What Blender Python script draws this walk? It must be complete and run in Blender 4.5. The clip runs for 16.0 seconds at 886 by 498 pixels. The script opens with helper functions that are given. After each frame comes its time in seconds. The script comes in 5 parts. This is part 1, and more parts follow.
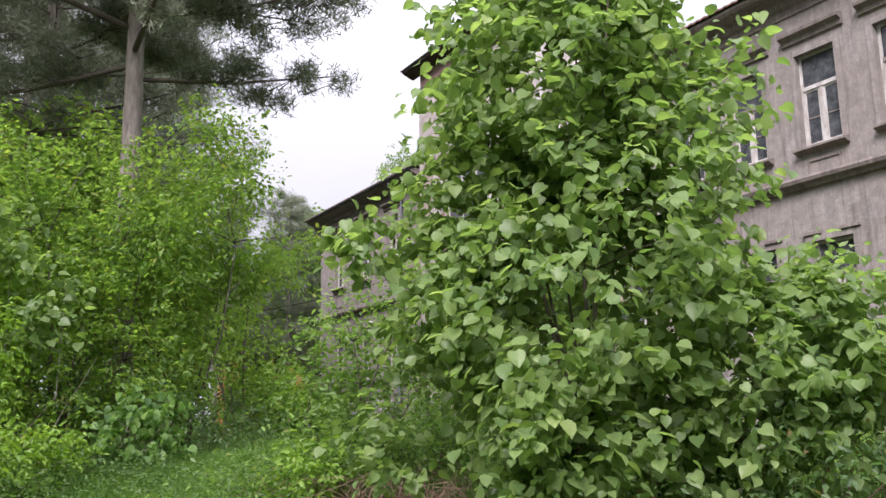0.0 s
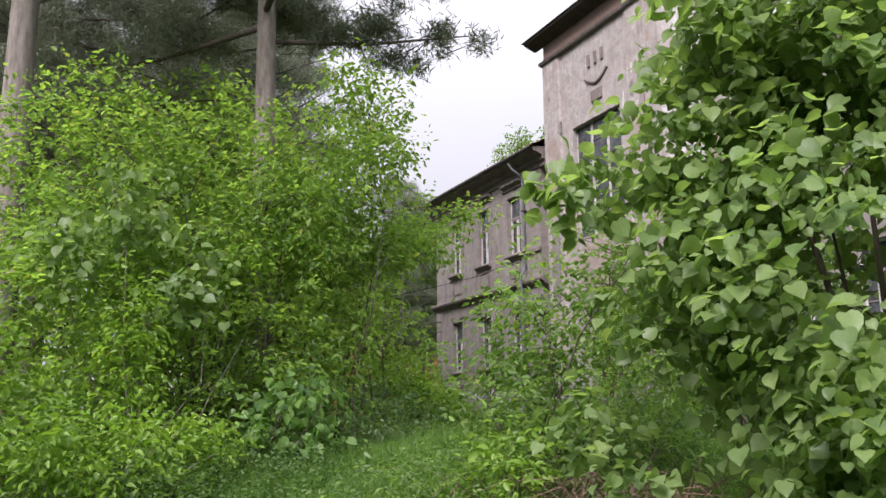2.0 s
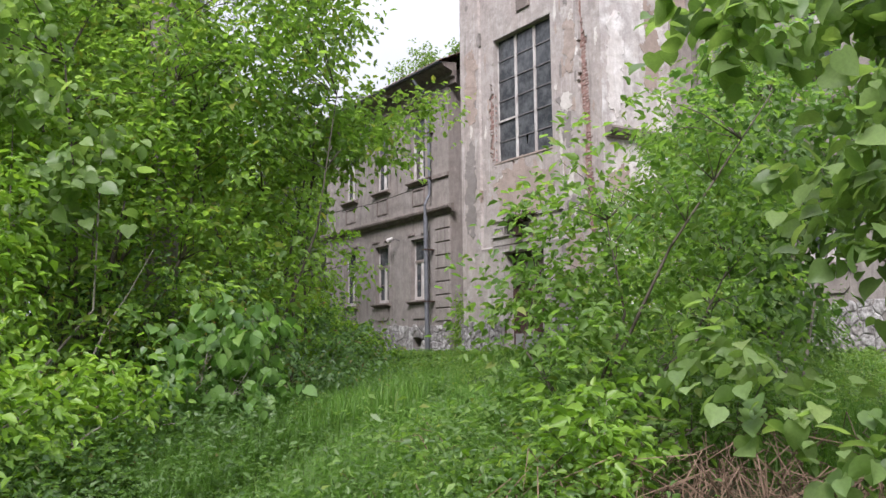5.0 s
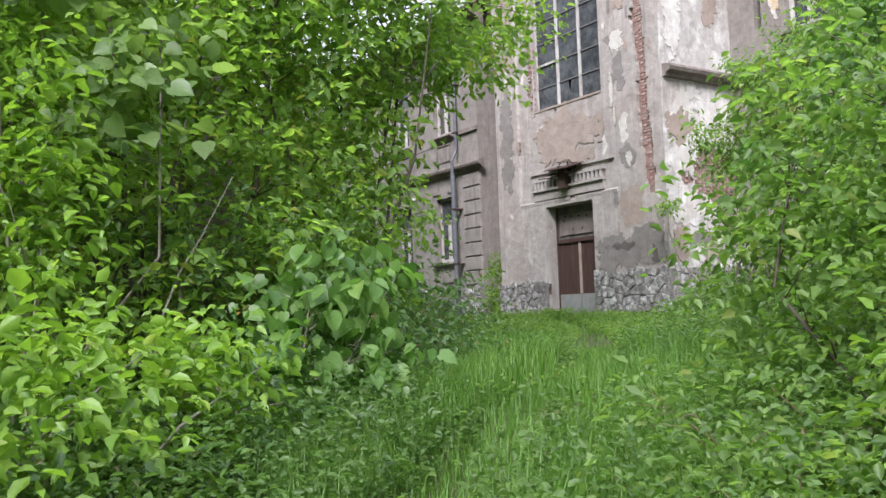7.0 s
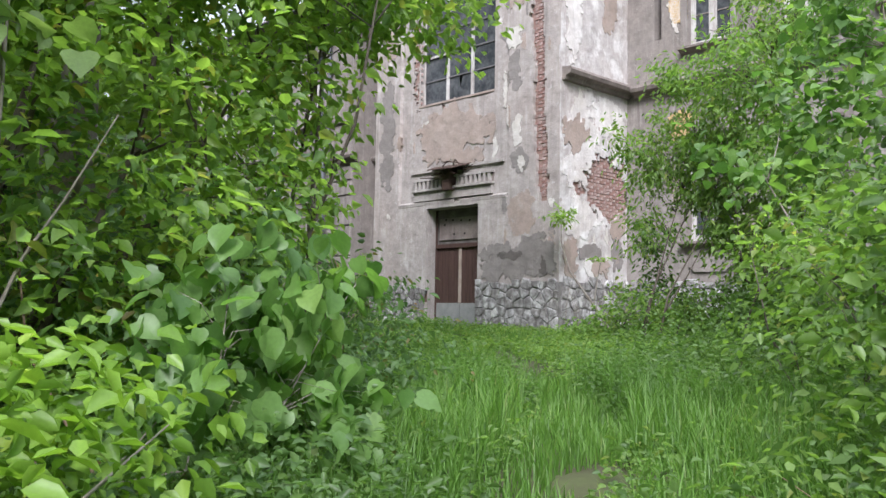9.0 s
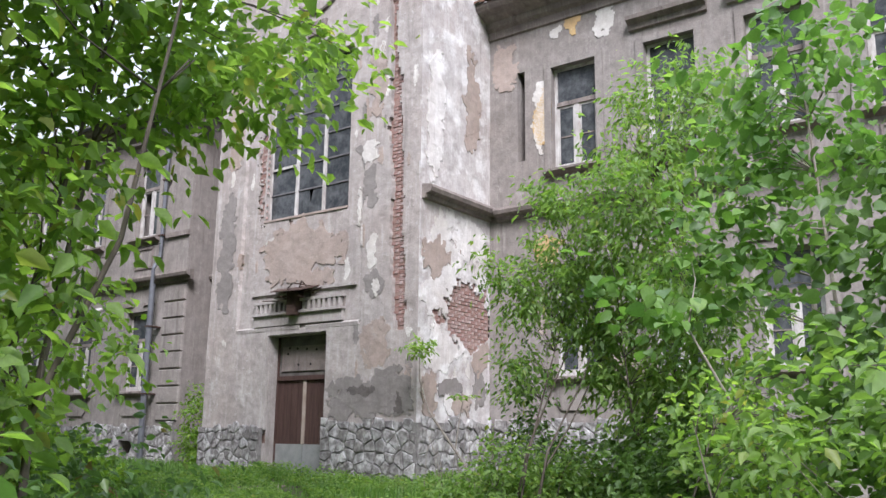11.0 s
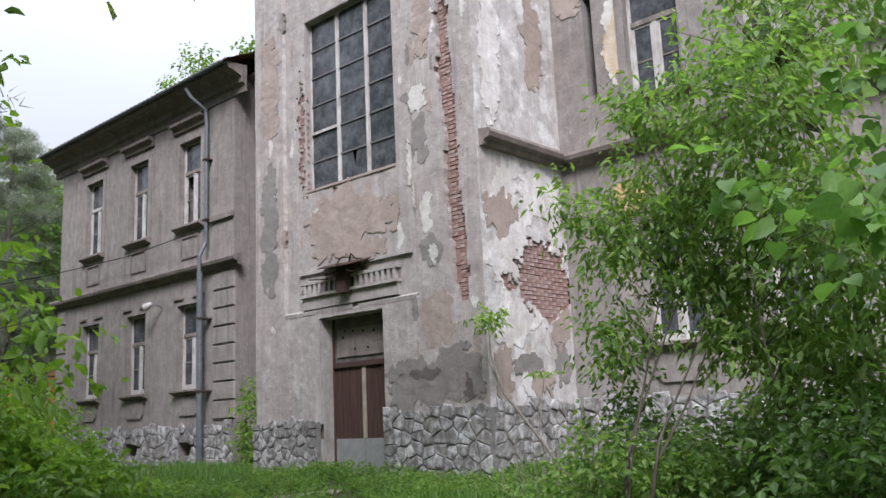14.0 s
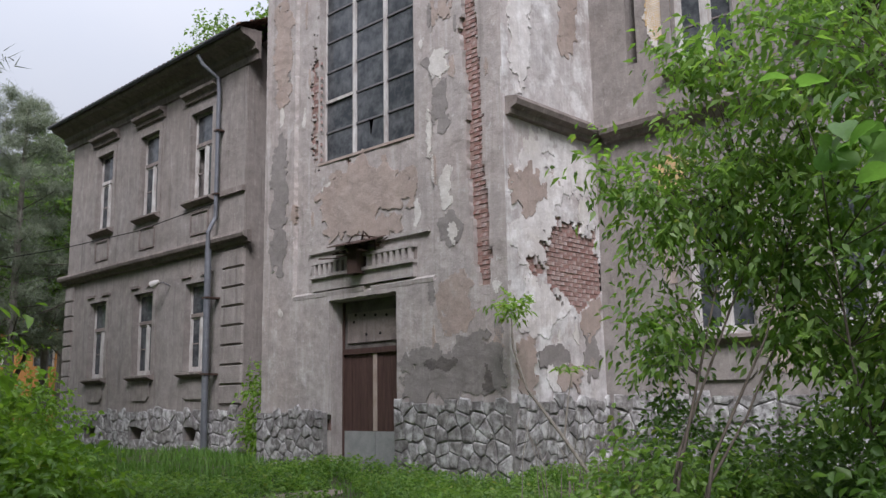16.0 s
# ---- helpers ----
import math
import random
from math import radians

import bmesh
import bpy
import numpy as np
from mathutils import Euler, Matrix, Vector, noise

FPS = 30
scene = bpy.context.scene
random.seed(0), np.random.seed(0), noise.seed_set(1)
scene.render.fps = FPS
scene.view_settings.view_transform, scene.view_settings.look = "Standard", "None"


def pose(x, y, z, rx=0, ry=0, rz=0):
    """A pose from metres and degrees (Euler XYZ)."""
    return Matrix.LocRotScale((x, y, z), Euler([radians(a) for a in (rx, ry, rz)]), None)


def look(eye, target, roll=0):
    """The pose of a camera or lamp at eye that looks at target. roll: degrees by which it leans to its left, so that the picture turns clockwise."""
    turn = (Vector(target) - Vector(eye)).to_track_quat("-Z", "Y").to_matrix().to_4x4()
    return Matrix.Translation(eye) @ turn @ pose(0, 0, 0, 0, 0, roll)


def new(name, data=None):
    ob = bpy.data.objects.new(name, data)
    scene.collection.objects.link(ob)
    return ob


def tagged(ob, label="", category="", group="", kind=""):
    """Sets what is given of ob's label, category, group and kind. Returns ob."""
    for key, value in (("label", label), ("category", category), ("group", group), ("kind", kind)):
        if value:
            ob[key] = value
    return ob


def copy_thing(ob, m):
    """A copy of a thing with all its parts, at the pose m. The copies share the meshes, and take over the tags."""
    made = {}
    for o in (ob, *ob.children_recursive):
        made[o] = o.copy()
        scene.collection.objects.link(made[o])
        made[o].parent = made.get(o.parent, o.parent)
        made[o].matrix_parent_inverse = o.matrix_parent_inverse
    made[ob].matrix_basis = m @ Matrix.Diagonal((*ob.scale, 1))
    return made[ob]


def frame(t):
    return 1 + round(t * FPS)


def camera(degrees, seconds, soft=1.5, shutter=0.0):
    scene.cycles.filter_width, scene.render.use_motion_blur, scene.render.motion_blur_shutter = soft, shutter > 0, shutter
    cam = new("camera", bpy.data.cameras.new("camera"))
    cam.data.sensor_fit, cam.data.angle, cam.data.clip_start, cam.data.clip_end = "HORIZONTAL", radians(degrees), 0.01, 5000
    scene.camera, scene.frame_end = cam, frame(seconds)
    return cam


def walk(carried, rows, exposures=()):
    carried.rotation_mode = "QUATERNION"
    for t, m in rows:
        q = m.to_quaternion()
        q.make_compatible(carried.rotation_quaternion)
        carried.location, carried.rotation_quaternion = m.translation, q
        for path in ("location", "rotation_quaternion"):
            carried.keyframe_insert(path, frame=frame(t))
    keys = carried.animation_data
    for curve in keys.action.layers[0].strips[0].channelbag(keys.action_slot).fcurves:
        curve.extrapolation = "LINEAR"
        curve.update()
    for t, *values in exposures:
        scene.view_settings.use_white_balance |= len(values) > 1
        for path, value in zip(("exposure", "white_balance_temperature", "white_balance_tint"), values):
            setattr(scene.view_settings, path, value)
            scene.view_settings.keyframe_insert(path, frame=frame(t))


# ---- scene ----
cam = camera(54.0, 16.0)
PATH = [
    (0, (0.641, -0.793, 1.428), (1.644, 0.896, 1.808), -1.0),
    (0.5, (0.609, -0.366, 1.413), (1.548, 1.364, 1.768), -1.8),
    (1, (0.629, 0.13, 1.4), (1.444, 1.92, 1.763), -1.4),
    (1.5, (0.62, 0.586, 1.414), (1.42, 2.383, 1.776), -0.6),
    (2, (0.52, 1.14, 1.414), (1.325, 2.935, 1.779), -0.8),
    (2.5, (0.466, 1.629, 1.392), (1.28, 3.419, 1.757), -1.2),
    (3, (0.366, 2.173, 1.377), (1.244, 3.933, 1.735), -0.9),
    (5.5, (0.711, 4.692, 1.47), (1.814, 6.35, 1.654), -1.0),
    (6, (0.731, 5.184, 1.404), (1.827, 6.85, 1.56), -1.8),
    (6.5, (0.731, 5.684, 1.376), (1.821, 7.355, 1.516), -1.7),
    (7, (0.655, 6.384, 1.36), (1.747, 8.052, 1.506), -2.0),
    (7.5, (0.622, 6.852, 1.337), (1.739, 8.505, 1.485), -1.6),
    (8, (0.673, 7.376, 1.365), (1.905, 8.945, 1.504), -1.0),
    (8.5, (0.773, 7.84, 1.41), (2.053, 9.37, 1.551), -1.1),
    (9, (1.102, 8.258, 1.47), (2.474, 9.706, 1.618), 1.0),
    (9.5, (1.435, 8.643, 1.527), (2.884, 9.999, 1.774), 2.1),
    (10, (1.755, 9.004, 1.692), (3.313, 10.215, 2.015), 2.3),
    (12.5, (3.838, 10.479, 2.042), (5.391, 11.644, 2.523), -0.4),
    (13, (4.118, 10.716, 2.044), (5.684, 11.893, 2.449), -2.6),
    (13.5, (4.438, 10.873, 2.062), (5.995, 12.067, 2.452), -2.8),
    (14, (4.756, 11.091, 2.079), (6.218, 12.403, 2.458), -2.6),
    (14.5, (5.005, 11.323, 2.141), (6.443, 12.659, 2.526), -3.1),
    (15, (5.35, 11.546, 2.168), (6.789, 12.877, 2.566), -0.2),
    (15.5, (5.588, 11.719, 2.2), (7.023, 13.057, 2.589), -0.3),
    (16, (5.827, 11.935, 2.227), (7.253, 13.295, 2.575), -1.0),
]
walk(cam, [(t, look(eye, target, roll)) for t, eye, target, roll in PATH],
     [(0, 1.6, 6500, 26), (3, 1.45, 6550, 24), (5.5, 1.65, 6400, 20), (8, 1.82, 6200, 17), (10, 1.7, 6150, 19), (12.5, 1.7, 6150, 20), (14, 1.42, 6150, 19), (15, 0.98, 6200, 20), (16, 1.08, 6200, 20)])

# ---- world and light ----
world = bpy.data.worlds.new("overcast_sky")
scene.world = world
world.use_nodes = True
wn, wl = world.node_tree.nodes, world.node_tree.links
wbg = wn["Background"]
sky = wn.new("ShaderNodeTexSky")
sky.sky_type, sky.sun_disc = "NISHITA", False
sky.sun_elevation, sky.sun_rotation = radians(52), radians(215)
sky_gain = wn.new("ShaderNodeVectorMath")
sky_gain.operation = "SCALE"
sky_gain.inputs[3].default_value = 0.11
cloud_co = wn.new("ShaderNodeTexCoord")
cloud_noise = wn.new("ShaderNodeTexNoise")
cloud_noise.inputs["Scale"].default_value = 2.2
cloud_noise.inputs["Detail"].default_value = 5
cloud_ramp = wn.new("ShaderNodeValToRGB")
cloud_ramp.color_ramp.elements[0].position, cloud_ramp.color_ramp.elements[0].color = 0.32, (0.82, 0.92, 1.0, 1)
cloud_ramp.color_ramp.elements[1].position, cloud_ramp.color_ramp.elements[1].color = 0.62, (0.96, 1.02, 1.04, 1)
cloud_mix = wn.new("ShaderNodeMixRGB")
cloud_mix.inputs[0].default_value = 0.88
wl.new(cloud_co.outputs["Generated"], cloud_noise.inputs["Vector"])
wl.new(cloud_noise.outputs["Fac"], cloud_ramp.inputs[0])
wl.new(sky.outputs[0], sky_gain.inputs[0])
wl.new(sky_gain.outputs[0], cloud_mix.inputs[1])
wl.new(cloud_ramp.outputs[0], cloud_mix.inputs[2])
sky_dir = wn.new("ShaderNodeSeparateXYZ")
wl.new(cloud_co.outputs["Generated"], sky_dir.inputs[0])
sky_rise = wn.new("ShaderNodeMath")  # the cloud cover is far brighter overhead than near the horizon
sky_rise.operation, sky_rise.use_clamp = "MULTIPLY_ADD", False
sky_rise.inputs[1].default_value, sky_rise.inputs[2].default_value = 0.93, 0.23
sky_up = wn.new("ShaderNodeMath")
sky_up.operation = "MAXIMUM"
sky_up.inputs[1].default_value = 0.0
wl.new(sky_dir.outputs["Z"], sky_up.inputs[0])
sky_square = wn.new("ShaderNodeMath")
sky_square.operation = "POWER"
sky_square.inputs[1].default_value = 2.0
wl.new(sky_up.outputs[0], sky_square.inputs[0])
wl.new(sky_square.outputs[0], sky_rise.inputs[0])
sky_fall = wn.new("ShaderNodeVectorMath")
sky_fall.operation = "SCALE"
wl.new(cloud_mix.outputs[0], sky_fall.inputs[0])
wl.new(sky_rise.outputs[0], sky_fall.inputs[3])
wl.new(sky_fall.outputs[0], wbg.inputs[0])
wbg.inputs[1].default_value = 1.15

sun_data = bpy.data.lights.new("sun", "SUN")
sun_data.energy, sun_data.angle, sun_data.color = 2.0, radians(24), (1.0, 0.99, 0.97)
sun = new("sun", sun_data)
sun.matrix_world = look((-20, -10, 40), (10, 16, 0))


# ---- materials ----
class Mat:
    """A small builder of node materials."""

    def __init__(self, name):
        self.m = bpy.data.materials.new(name)
        self.m.use_nodes = True
        self.n, self.l = self.m.node_tree.nodes, self.m.node_tree.links
        self.b = self.n["Principled BSDF"]
        self.co = self.n.new("ShaderNodeTexCoord").outputs["Object"]

    def scaled(self, sx, sy, sz):
        mp = self.n.new("ShaderNodeMapping")
        mp.inputs["Scale"].default_value = (sx, sy, sz)
        self.l.new(self.co, mp.inputs["Vector"])
        return mp.outputs[0]

    def noise(self, scale, detail=4, rough=0.55, co=None):
        t = self.n.new("ShaderNodeTexNoise")
        t.inputs["Scale"].default_value, t.inputs["Detail"].default_value, t.inputs["Roughness"].default_value = scale, detail, rough
        self.l.new(co or self.co, t.inputs["Vector"])
        return t.outputs["Fac"]

    def ramp(self, fac, *stops):
        r = self.n.new("ShaderNodeValToRGB")
        e = r.color_ramp.elements
        while len(e) < len(stops):
            e.new(0.5)
        for i, (p, c) in enumerate(stops):
            e[i].position = p
            e[i].color = (c, c, c, 1) if isinstance(c, (int, float)) else (*c, 1)
        self.l.new(fac, r.inputs[0])
        return r.outputs[0]

    def mix(self, fac, a, b, kind="MIX"):
        x = self.n.new("ShaderNodeMixRGB")
        x.blend_type = kind
        for i, v in enumerate((fac, a, b)):
            if isinstance(v, (int, float)):
                x.inputs[i].default_value = v if i == 0 else (v, v, v, 1)
            elif isinstance(v, tuple):
                x.inputs[i].default_value = (*v, 1)
            else:
                self.l.new(v, x.inputs[i])
        return x.outputs[0]

    def bump(self, height, strength=0.3, dist=0.02):
        b = self.n.new("ShaderNodeBump")
        b.inputs["Strength"].default_value, b.inputs["Distance"].default_value = strength, dist
        self.l.new(height, b.inputs["Height"])
        self.l.new(b.outputs[0], self.b.inputs["Normal"])

    def colour(self, c):
        if isinstance(c, tuple):
            self.b.inputs["Base Color"].default_value = (*c, 1)
        else:
            self.l.new(c, self.b.inputs["Base Color"])

    def done(self, rough=0.85, metal=0.0, spec=0.3):
        self.b.inputs["Roughness"].default_value, self.b.inputs["Metallic"].default_value = rough, metal
        self.b.inputs["Specular IOR Level"].default_value = spec
        return self.m


def plaster_material(name, base, pale, warm, dark, streak=0.5, patch=0.62):
    """Weathered render: broad blotches, paler flakes, warm bare patches, dark vertical streaks and fine grain."""
    k = Mat(name)
    big = k.noise(0.55, 6, 0.6)
    mid = k.noise(1.7, 6, 0.65)
    fine = k.noise(38, 4, 0.7)
    run = k.noise(1.0, 5, 0.6, k.scaled(5.5, 5.5, 0.45))
    c = k.mix(k.ramp(big, (0.35, 0.0), (0.65, 1.0)), base, warm)
    c = k.mix(k.ramp(mid, (patch, 0.0), (patch + 0.09, 0.8)), c, pale)
    pale_run = k.noise(1.3, 5, 0.65, k.scaled(7.0, 7.0, 0.55))
    c = k.mix(k.ramp(pale_run, (0.52, 0.0), (0.68, 0.75 * streak)), c, pale)
    c = k.mix(k.ramp(run, (0.56, 0.0), (0.74, streak)), c, dark)
    c = k.mix(k.ramp(k.noise(3.2, 8, 0.75), (0.36, 0.5), (0.6, 0.0)), c, dark)
    c = k.mix(k.ramp(k.noise(5.5, 8, 0.8), (0.58, 0.0), (0.64, 0.5)), c, pale)
    c = k.mix(k.ramp(k.noise(2.4, 8, 0.75), (0.60, 0.0), (0.66, 0.55)), c, warm)
    c = k.mix(0.35, c, k.ramp(fine, (0.25, 0.25), (0.75, 0.8)), "SOFT_LIGHT")
    k.colour(c)
    k.bump(k.mix(0.45, k.noise(3.0, 8, 0.7), k.noise(11, 5, 0.65)), 0.5, 0.05)
    return k.done(0.93, 0, 0.15)


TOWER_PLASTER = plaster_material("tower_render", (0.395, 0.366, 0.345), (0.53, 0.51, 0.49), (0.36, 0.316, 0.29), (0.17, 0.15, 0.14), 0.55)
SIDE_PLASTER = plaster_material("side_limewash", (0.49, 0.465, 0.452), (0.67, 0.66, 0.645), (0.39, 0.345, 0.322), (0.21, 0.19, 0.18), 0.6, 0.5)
WING_PLASTER = plaster_material("wing_render", (0.27, 0.247, 0.23), (0.35, 0.325, 0.305), (0.24, 0.212, 0.192), (0.11, 0.098, 0.09), 0.75, 0.64)
TRIM_PLASTER = plaster_material("trim_render", (0.243, 0.205, 0.188), (0.34, 0.31, 0.29), (0.2, 0.17, 0.15), (0.08, 0.07, 0.065), 0.7, 0.66)
PATCH_GREY = plaster_material("grey_cement_patch", (0.245, 0.226, 0.212), (0.30, 0.28, 0.265), (0.215, 0.195, 0.182), (0.14, 0.128, 0.118), 0.5, 0.66)
PATCH_DARK = plaster_material("dark_damp_cement", (0.13, 0.12, 0.115), (0.18, 0.165, 0.155), (0.12, 0.105, 0.095), (0.075, 0.07, 0.065), 0.4, 0.68)
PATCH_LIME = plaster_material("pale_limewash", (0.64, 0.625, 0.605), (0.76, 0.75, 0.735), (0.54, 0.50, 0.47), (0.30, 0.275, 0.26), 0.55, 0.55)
PATCH_WHITE = plaster_material("white_lime_flake", (0.58, 0.562, 0.53), (0.68, 0.665, 0.63), (0.5, 0.465, 0.42), (0.33, 0.305, 0.28), 0.5, 0.55)
PATCH_TAN = plaster_material("bare_tan_undercoat", (0.36, 0.30, 0.265), (0.44, 0.39, 0.35), (0.33, 0.26, 0.22), (0.2, 0.17, 0.15), 0.3, 0.66)
PATCH_OCHRE = plaster_material("ochre_old_paint", (0.55, 0.40, 0.20), (0.62, 0.52, 0.36), (0.5, 0.33, 0.16), (0.3, 0.22, 0.13), 0.3, 0.6)


def masonry(name, tones, bump=0.5, rough=0.9, scale=9, pale=0.7, grime=0.55):
    """Stone or brick that varies from piece to piece."""
    k = Mat(name)
    info = k.n.new("ShaderNodeObjectInfo").outputs["Random"]
    c = k.ramp(info, *[(i / (len(tones) - 1), t) for i, t in enumerate(tones)])
    c = k.mix(k.ramp(k.noise(scale, 6, 0.7), (0.4, grime), (0.64, 0.0)), c, (0.10, 0.09, 0.085))
    c = k.mix(k.ramp(k.noise(scale * 0.6, 4), (0.54, 0.0), (0.64, pale)), c, (0.66, 0.655, 0.64))
    k.colour(c)
    k.bump(k.noise(scale * 3, 6, 0.7), bump, 0.02)
    return k.done(rough, 0, 0.2)


STONE = masonry("rubble_limestone", [(0.24, 0.23, 0.225), (0.42, 0.415, 0.41), (0.31, 0.295, 0.28), (0.52, 0.515, 0.51), (0.36, 0.34, 0.33)], 1.0, 0.9, 7, 0.5, 0.85)
BRICK = masonry("old_red_brick", [(0.25, 0.125, 0.1), (0.34, 0.21, 0.18), (0.29, 0.155, 0.13), (0.38, 0.275, 0.245), (0.26, 0.15, 0.125)], 0.6, 0.92, 14, 0.22)


def plain(name, tone, other, scale=8, rough=0.8, metal=0.0, bump=0.25, stretch=(1, 1, 1), spec=0.3):
    k = Mat(name)
    co = k.scaled(*stretch)
    a = k.noise(scale, 6, 0.65, co)
    c = k.mix(k.ramp(a, (0.35, 0.0), (0.65, 1.0)), tone, other)
    c = k.mix(k.ramp(k.noise(scale * 7, 4, 0.6, co), (0.3, 0.3), (0.6, 0.0)), c, tuple(v * 0.55 for v in tone))
    k.colour(c)
    k.bump(a, bump, 0.01)
    return k.done(rough, metal, spec)


MORTAR = plain("dark_mortar", (0.15, 0.14, 0.132), (0.26, 0.25, 0.24), 9, 0.95, 0, 0.8)
BRICK_JOINT = plain("lime_joint", (0.25, 0.165, 0.135), (0.31, 0.22, 0.19), 14, 0.95)
DOOR_WOOD = plain("weathered_brown_boards", (0.052, 0.029, 0.024), (0.085, 0.05, 0.041), 3, 0.7, 0, 0.4, (6, 6, 0.5))
DOOR_GREY = plain("grey_painted_sheet", (0.21, 0.22, 0.215), (0.28, 0.285, 0.275), 6, 0.6)
DOOR_STRIP = plain("pale_bare_batten", (0.40, 0.34, 0.29), (0.28, 0.22, 0.18), 5, 0.7)
TRANSOM = plain("sooty_transom_board", (0.085, 0.075, 0.07), (0.15, 0.135, 0.125), 4, 0.75)
DARK_HOLE = plain("black_hole", (0.012, 0.011, 0.010), (0.02, 0.018, 0.016), 6, 0.95)
WHITE_FRAME = plain("flaking_white_paint", (0.56, 0.55, 0.53), (0.3, 0.265, 0.243), 6, 0.6, 0, 0.3, (1, 1, 0.4))
DARK_BAR = plain("dark_steel_bar", (0.10, 0.10, 0.105), (0.16, 0.15, 0.15), 8, 0.6)
INSIDE = plain("dusty_inside_wall", (0.30, 0.27, 0.24), (0.22, 0.2, 0.18), 2, 0.95)
PIPE_ZINC = plain("dull_zinc_pipe", (0.17, 0.18, 0.20), (0.12, 0.125, 0.14), 4, 0.55, 0.3)
RUST = plain("rusty_iron", (0.075, 0.045, 0.035), (0.05, 0.032, 0.026), 9, 0.9)
ROOF_TILE = plain("mossy_clay_tile", (0.20, 0.105, 0.075), (0.12, 0.085, 0.06), 3, 0.9, 0, 0.5)
ROOF_SHEET = plain("grey_roof_sheet", (0.30, 0.31, 0.32), (0.2, 0.2, 0.2), 3, 0.6)
ORANGE_WALL = plain("ochre_house_wall", (0.42, 0.20, 0.06), (0.36, 0.17, 0.055), 1.5, 0.9)
DARK_ROOF = plain("dark_brown_roof", (0.045, 0.035, 0.03), (0.07, 0.055, 0.045), 3, 0.9)
PINE_BARK = plain("flaky_pine_bark", (0.27, 0.24, 0.215), (0.13, 0.108, 0.095), 5, 0.95, 0, 1.0, (2.5, 2.5, 0.5))
BARK = plain("grey_brown_bark", (0.13, 0.11, 0.09), (0.075, 0.06, 0.05), 12, 0.9, 0, 0.6, (1, 1, 0.3))
TWIG = plain("pale_twig_bark", (0.28, 0.255, 0.22), (0.17, 0.14, 0.115), 10, 0.85)
DRY_STALK = plain("dead_brown_stalks", (0.2, 0.135, 0.095), (0.11, 0.07, 0.05), 8, 0.9)
SOIL = plain("leafy_soil", (0.045, 0.042, 0.022), (0.06, 0.075, 0.025), 2.5, 0.95, 0, 0.8)
PATH_EARTH = plain("trodden_pale_earth", (0.26, 0.215, 0.17), (0.18, 0.15, 0.115), 4, 0.95, 0, 0.5)


def glass_material():
    k = Mat("dusty_window_glass")
    c = k.mix(k.ramp(k.noise(3.5, 5, 0.7), (0.4, 0.0), (0.7, 1.0)), (0.035, 0.04, 0.045), (0.11, 0.115, 0.12))
    k.colour(c)
    k.bump(k.noise(1.6, 2), 0.25, 0.01)
    k.b.inputs["IOR"].default_value = 1.5
    return k.done(0.13, 0, 0.5)


GLASS = glass_material()
CURTAIN = plain("pale_board_behind_glass", (0.55, 0.55, 0.55), (0.45, 0.45, 0.46), 3, 0.8)


def leaf_material(name, dark, light, warm, through_tint, share=0.48, rough=0.4):
    """Leaves that differ one from another, let light through and have a soft sheen."""
    k = Mat(name)
    rnd = k.n.new("ShaderNodeNewGeometry").outputs["Random Per Island"]
    c = k.ramp(rnd, (0.0, dark), (0.55, light), (0.93, light), (1.0, warm))
    c = k.mix(k.ramp(k.noise(0.8, 3), (0.35, 0.5), (0.65, 0.0)), c, dark)
    c = k.mix(0.25, c, k.ramp(k.noise(60, 3), (0.3, 0.3), (0.7, 0.7)), "OVERLAY")
    k.colour(c)
    m = k.done(rough, 0, 0.35)
    tr = k.n.new("ShaderNodeBsdfTranslucent")
    tint = k.mix(1.0, c, through_tint, "MULTIPLY")
    k.l.new(tint, tr.inputs[0])
    ms = k.n.new("ShaderNodeMixShader")
    ms.inputs[0].default_value = share
    k.l.new(k.b.outputs[0], ms.inputs[1])
    k.l.new(tr.outputs[0], ms.inputs[2])
    k.l.new(ms.outputs[0], k.n["Material Output"].inputs[0])
    return m


LIME_LEAF = leaf_material("lime_leaf", (0.1, 0.17, 0.055), (0.215, 0.305, 0.112), (0.31, 0.39, 0.15), (1.7, 1.8, 0.95), 0.5)
HAZEL_LEAF = leaf_material("hazel_leaf", (0.07, 0.145, 0.04), (0.15, 0.26, 0.07), (0.23, 0.33, 0.095), (1.5, 1.75, 0.85), 0.45)
HEDGE_LEAF = leaf_material("hedge_leaf", (0.1, 0.18, 0.05), (0.21, 0.32, 0.085), (0.29, 0.27, 0.085), (1.9, 2.0, 0.85), 0.6)
BRIGHT_LEAF = leaf_material("young_bright_leaf", (0.105, 0.2, 0.034), (0.195, 0.32, 0.05), (0.3, 0.39, 0.07), (1.7, 1.8, 0.8), 0.44)
DARK_LEAF = leaf_material("dark_small_leaf", (0.06, 0.115, 0.035), (0.115, 0.195, 0.055), (0.13, 0.2, 0.06), (1.6, 1.8, 0.9))
BRAMBLE_LEAF = leaf_material("bramble_leaf", (0.055, 0.105, 0.04), (0.11, 0.19, 0.065), (0.2, 0.11, 0.05), (1.5, 1.7, 0.9))
ASH_LEAF = leaf_material("ash_leaf", (0.08, 0.15, 0.042), (0.185, 0.285, 0.076), (0.26, 0.28, 0.08), (1.7, 1.9, 0.85), 0.52)
GRASS_BLADE = leaf_material("grass_blade", (0.06, 0.13, 0.024), (0.12, 0.235, 0.04), (0.21, 0.255, 0.085), (1.6, 1.8, 0.85), 0.35, 0.5)
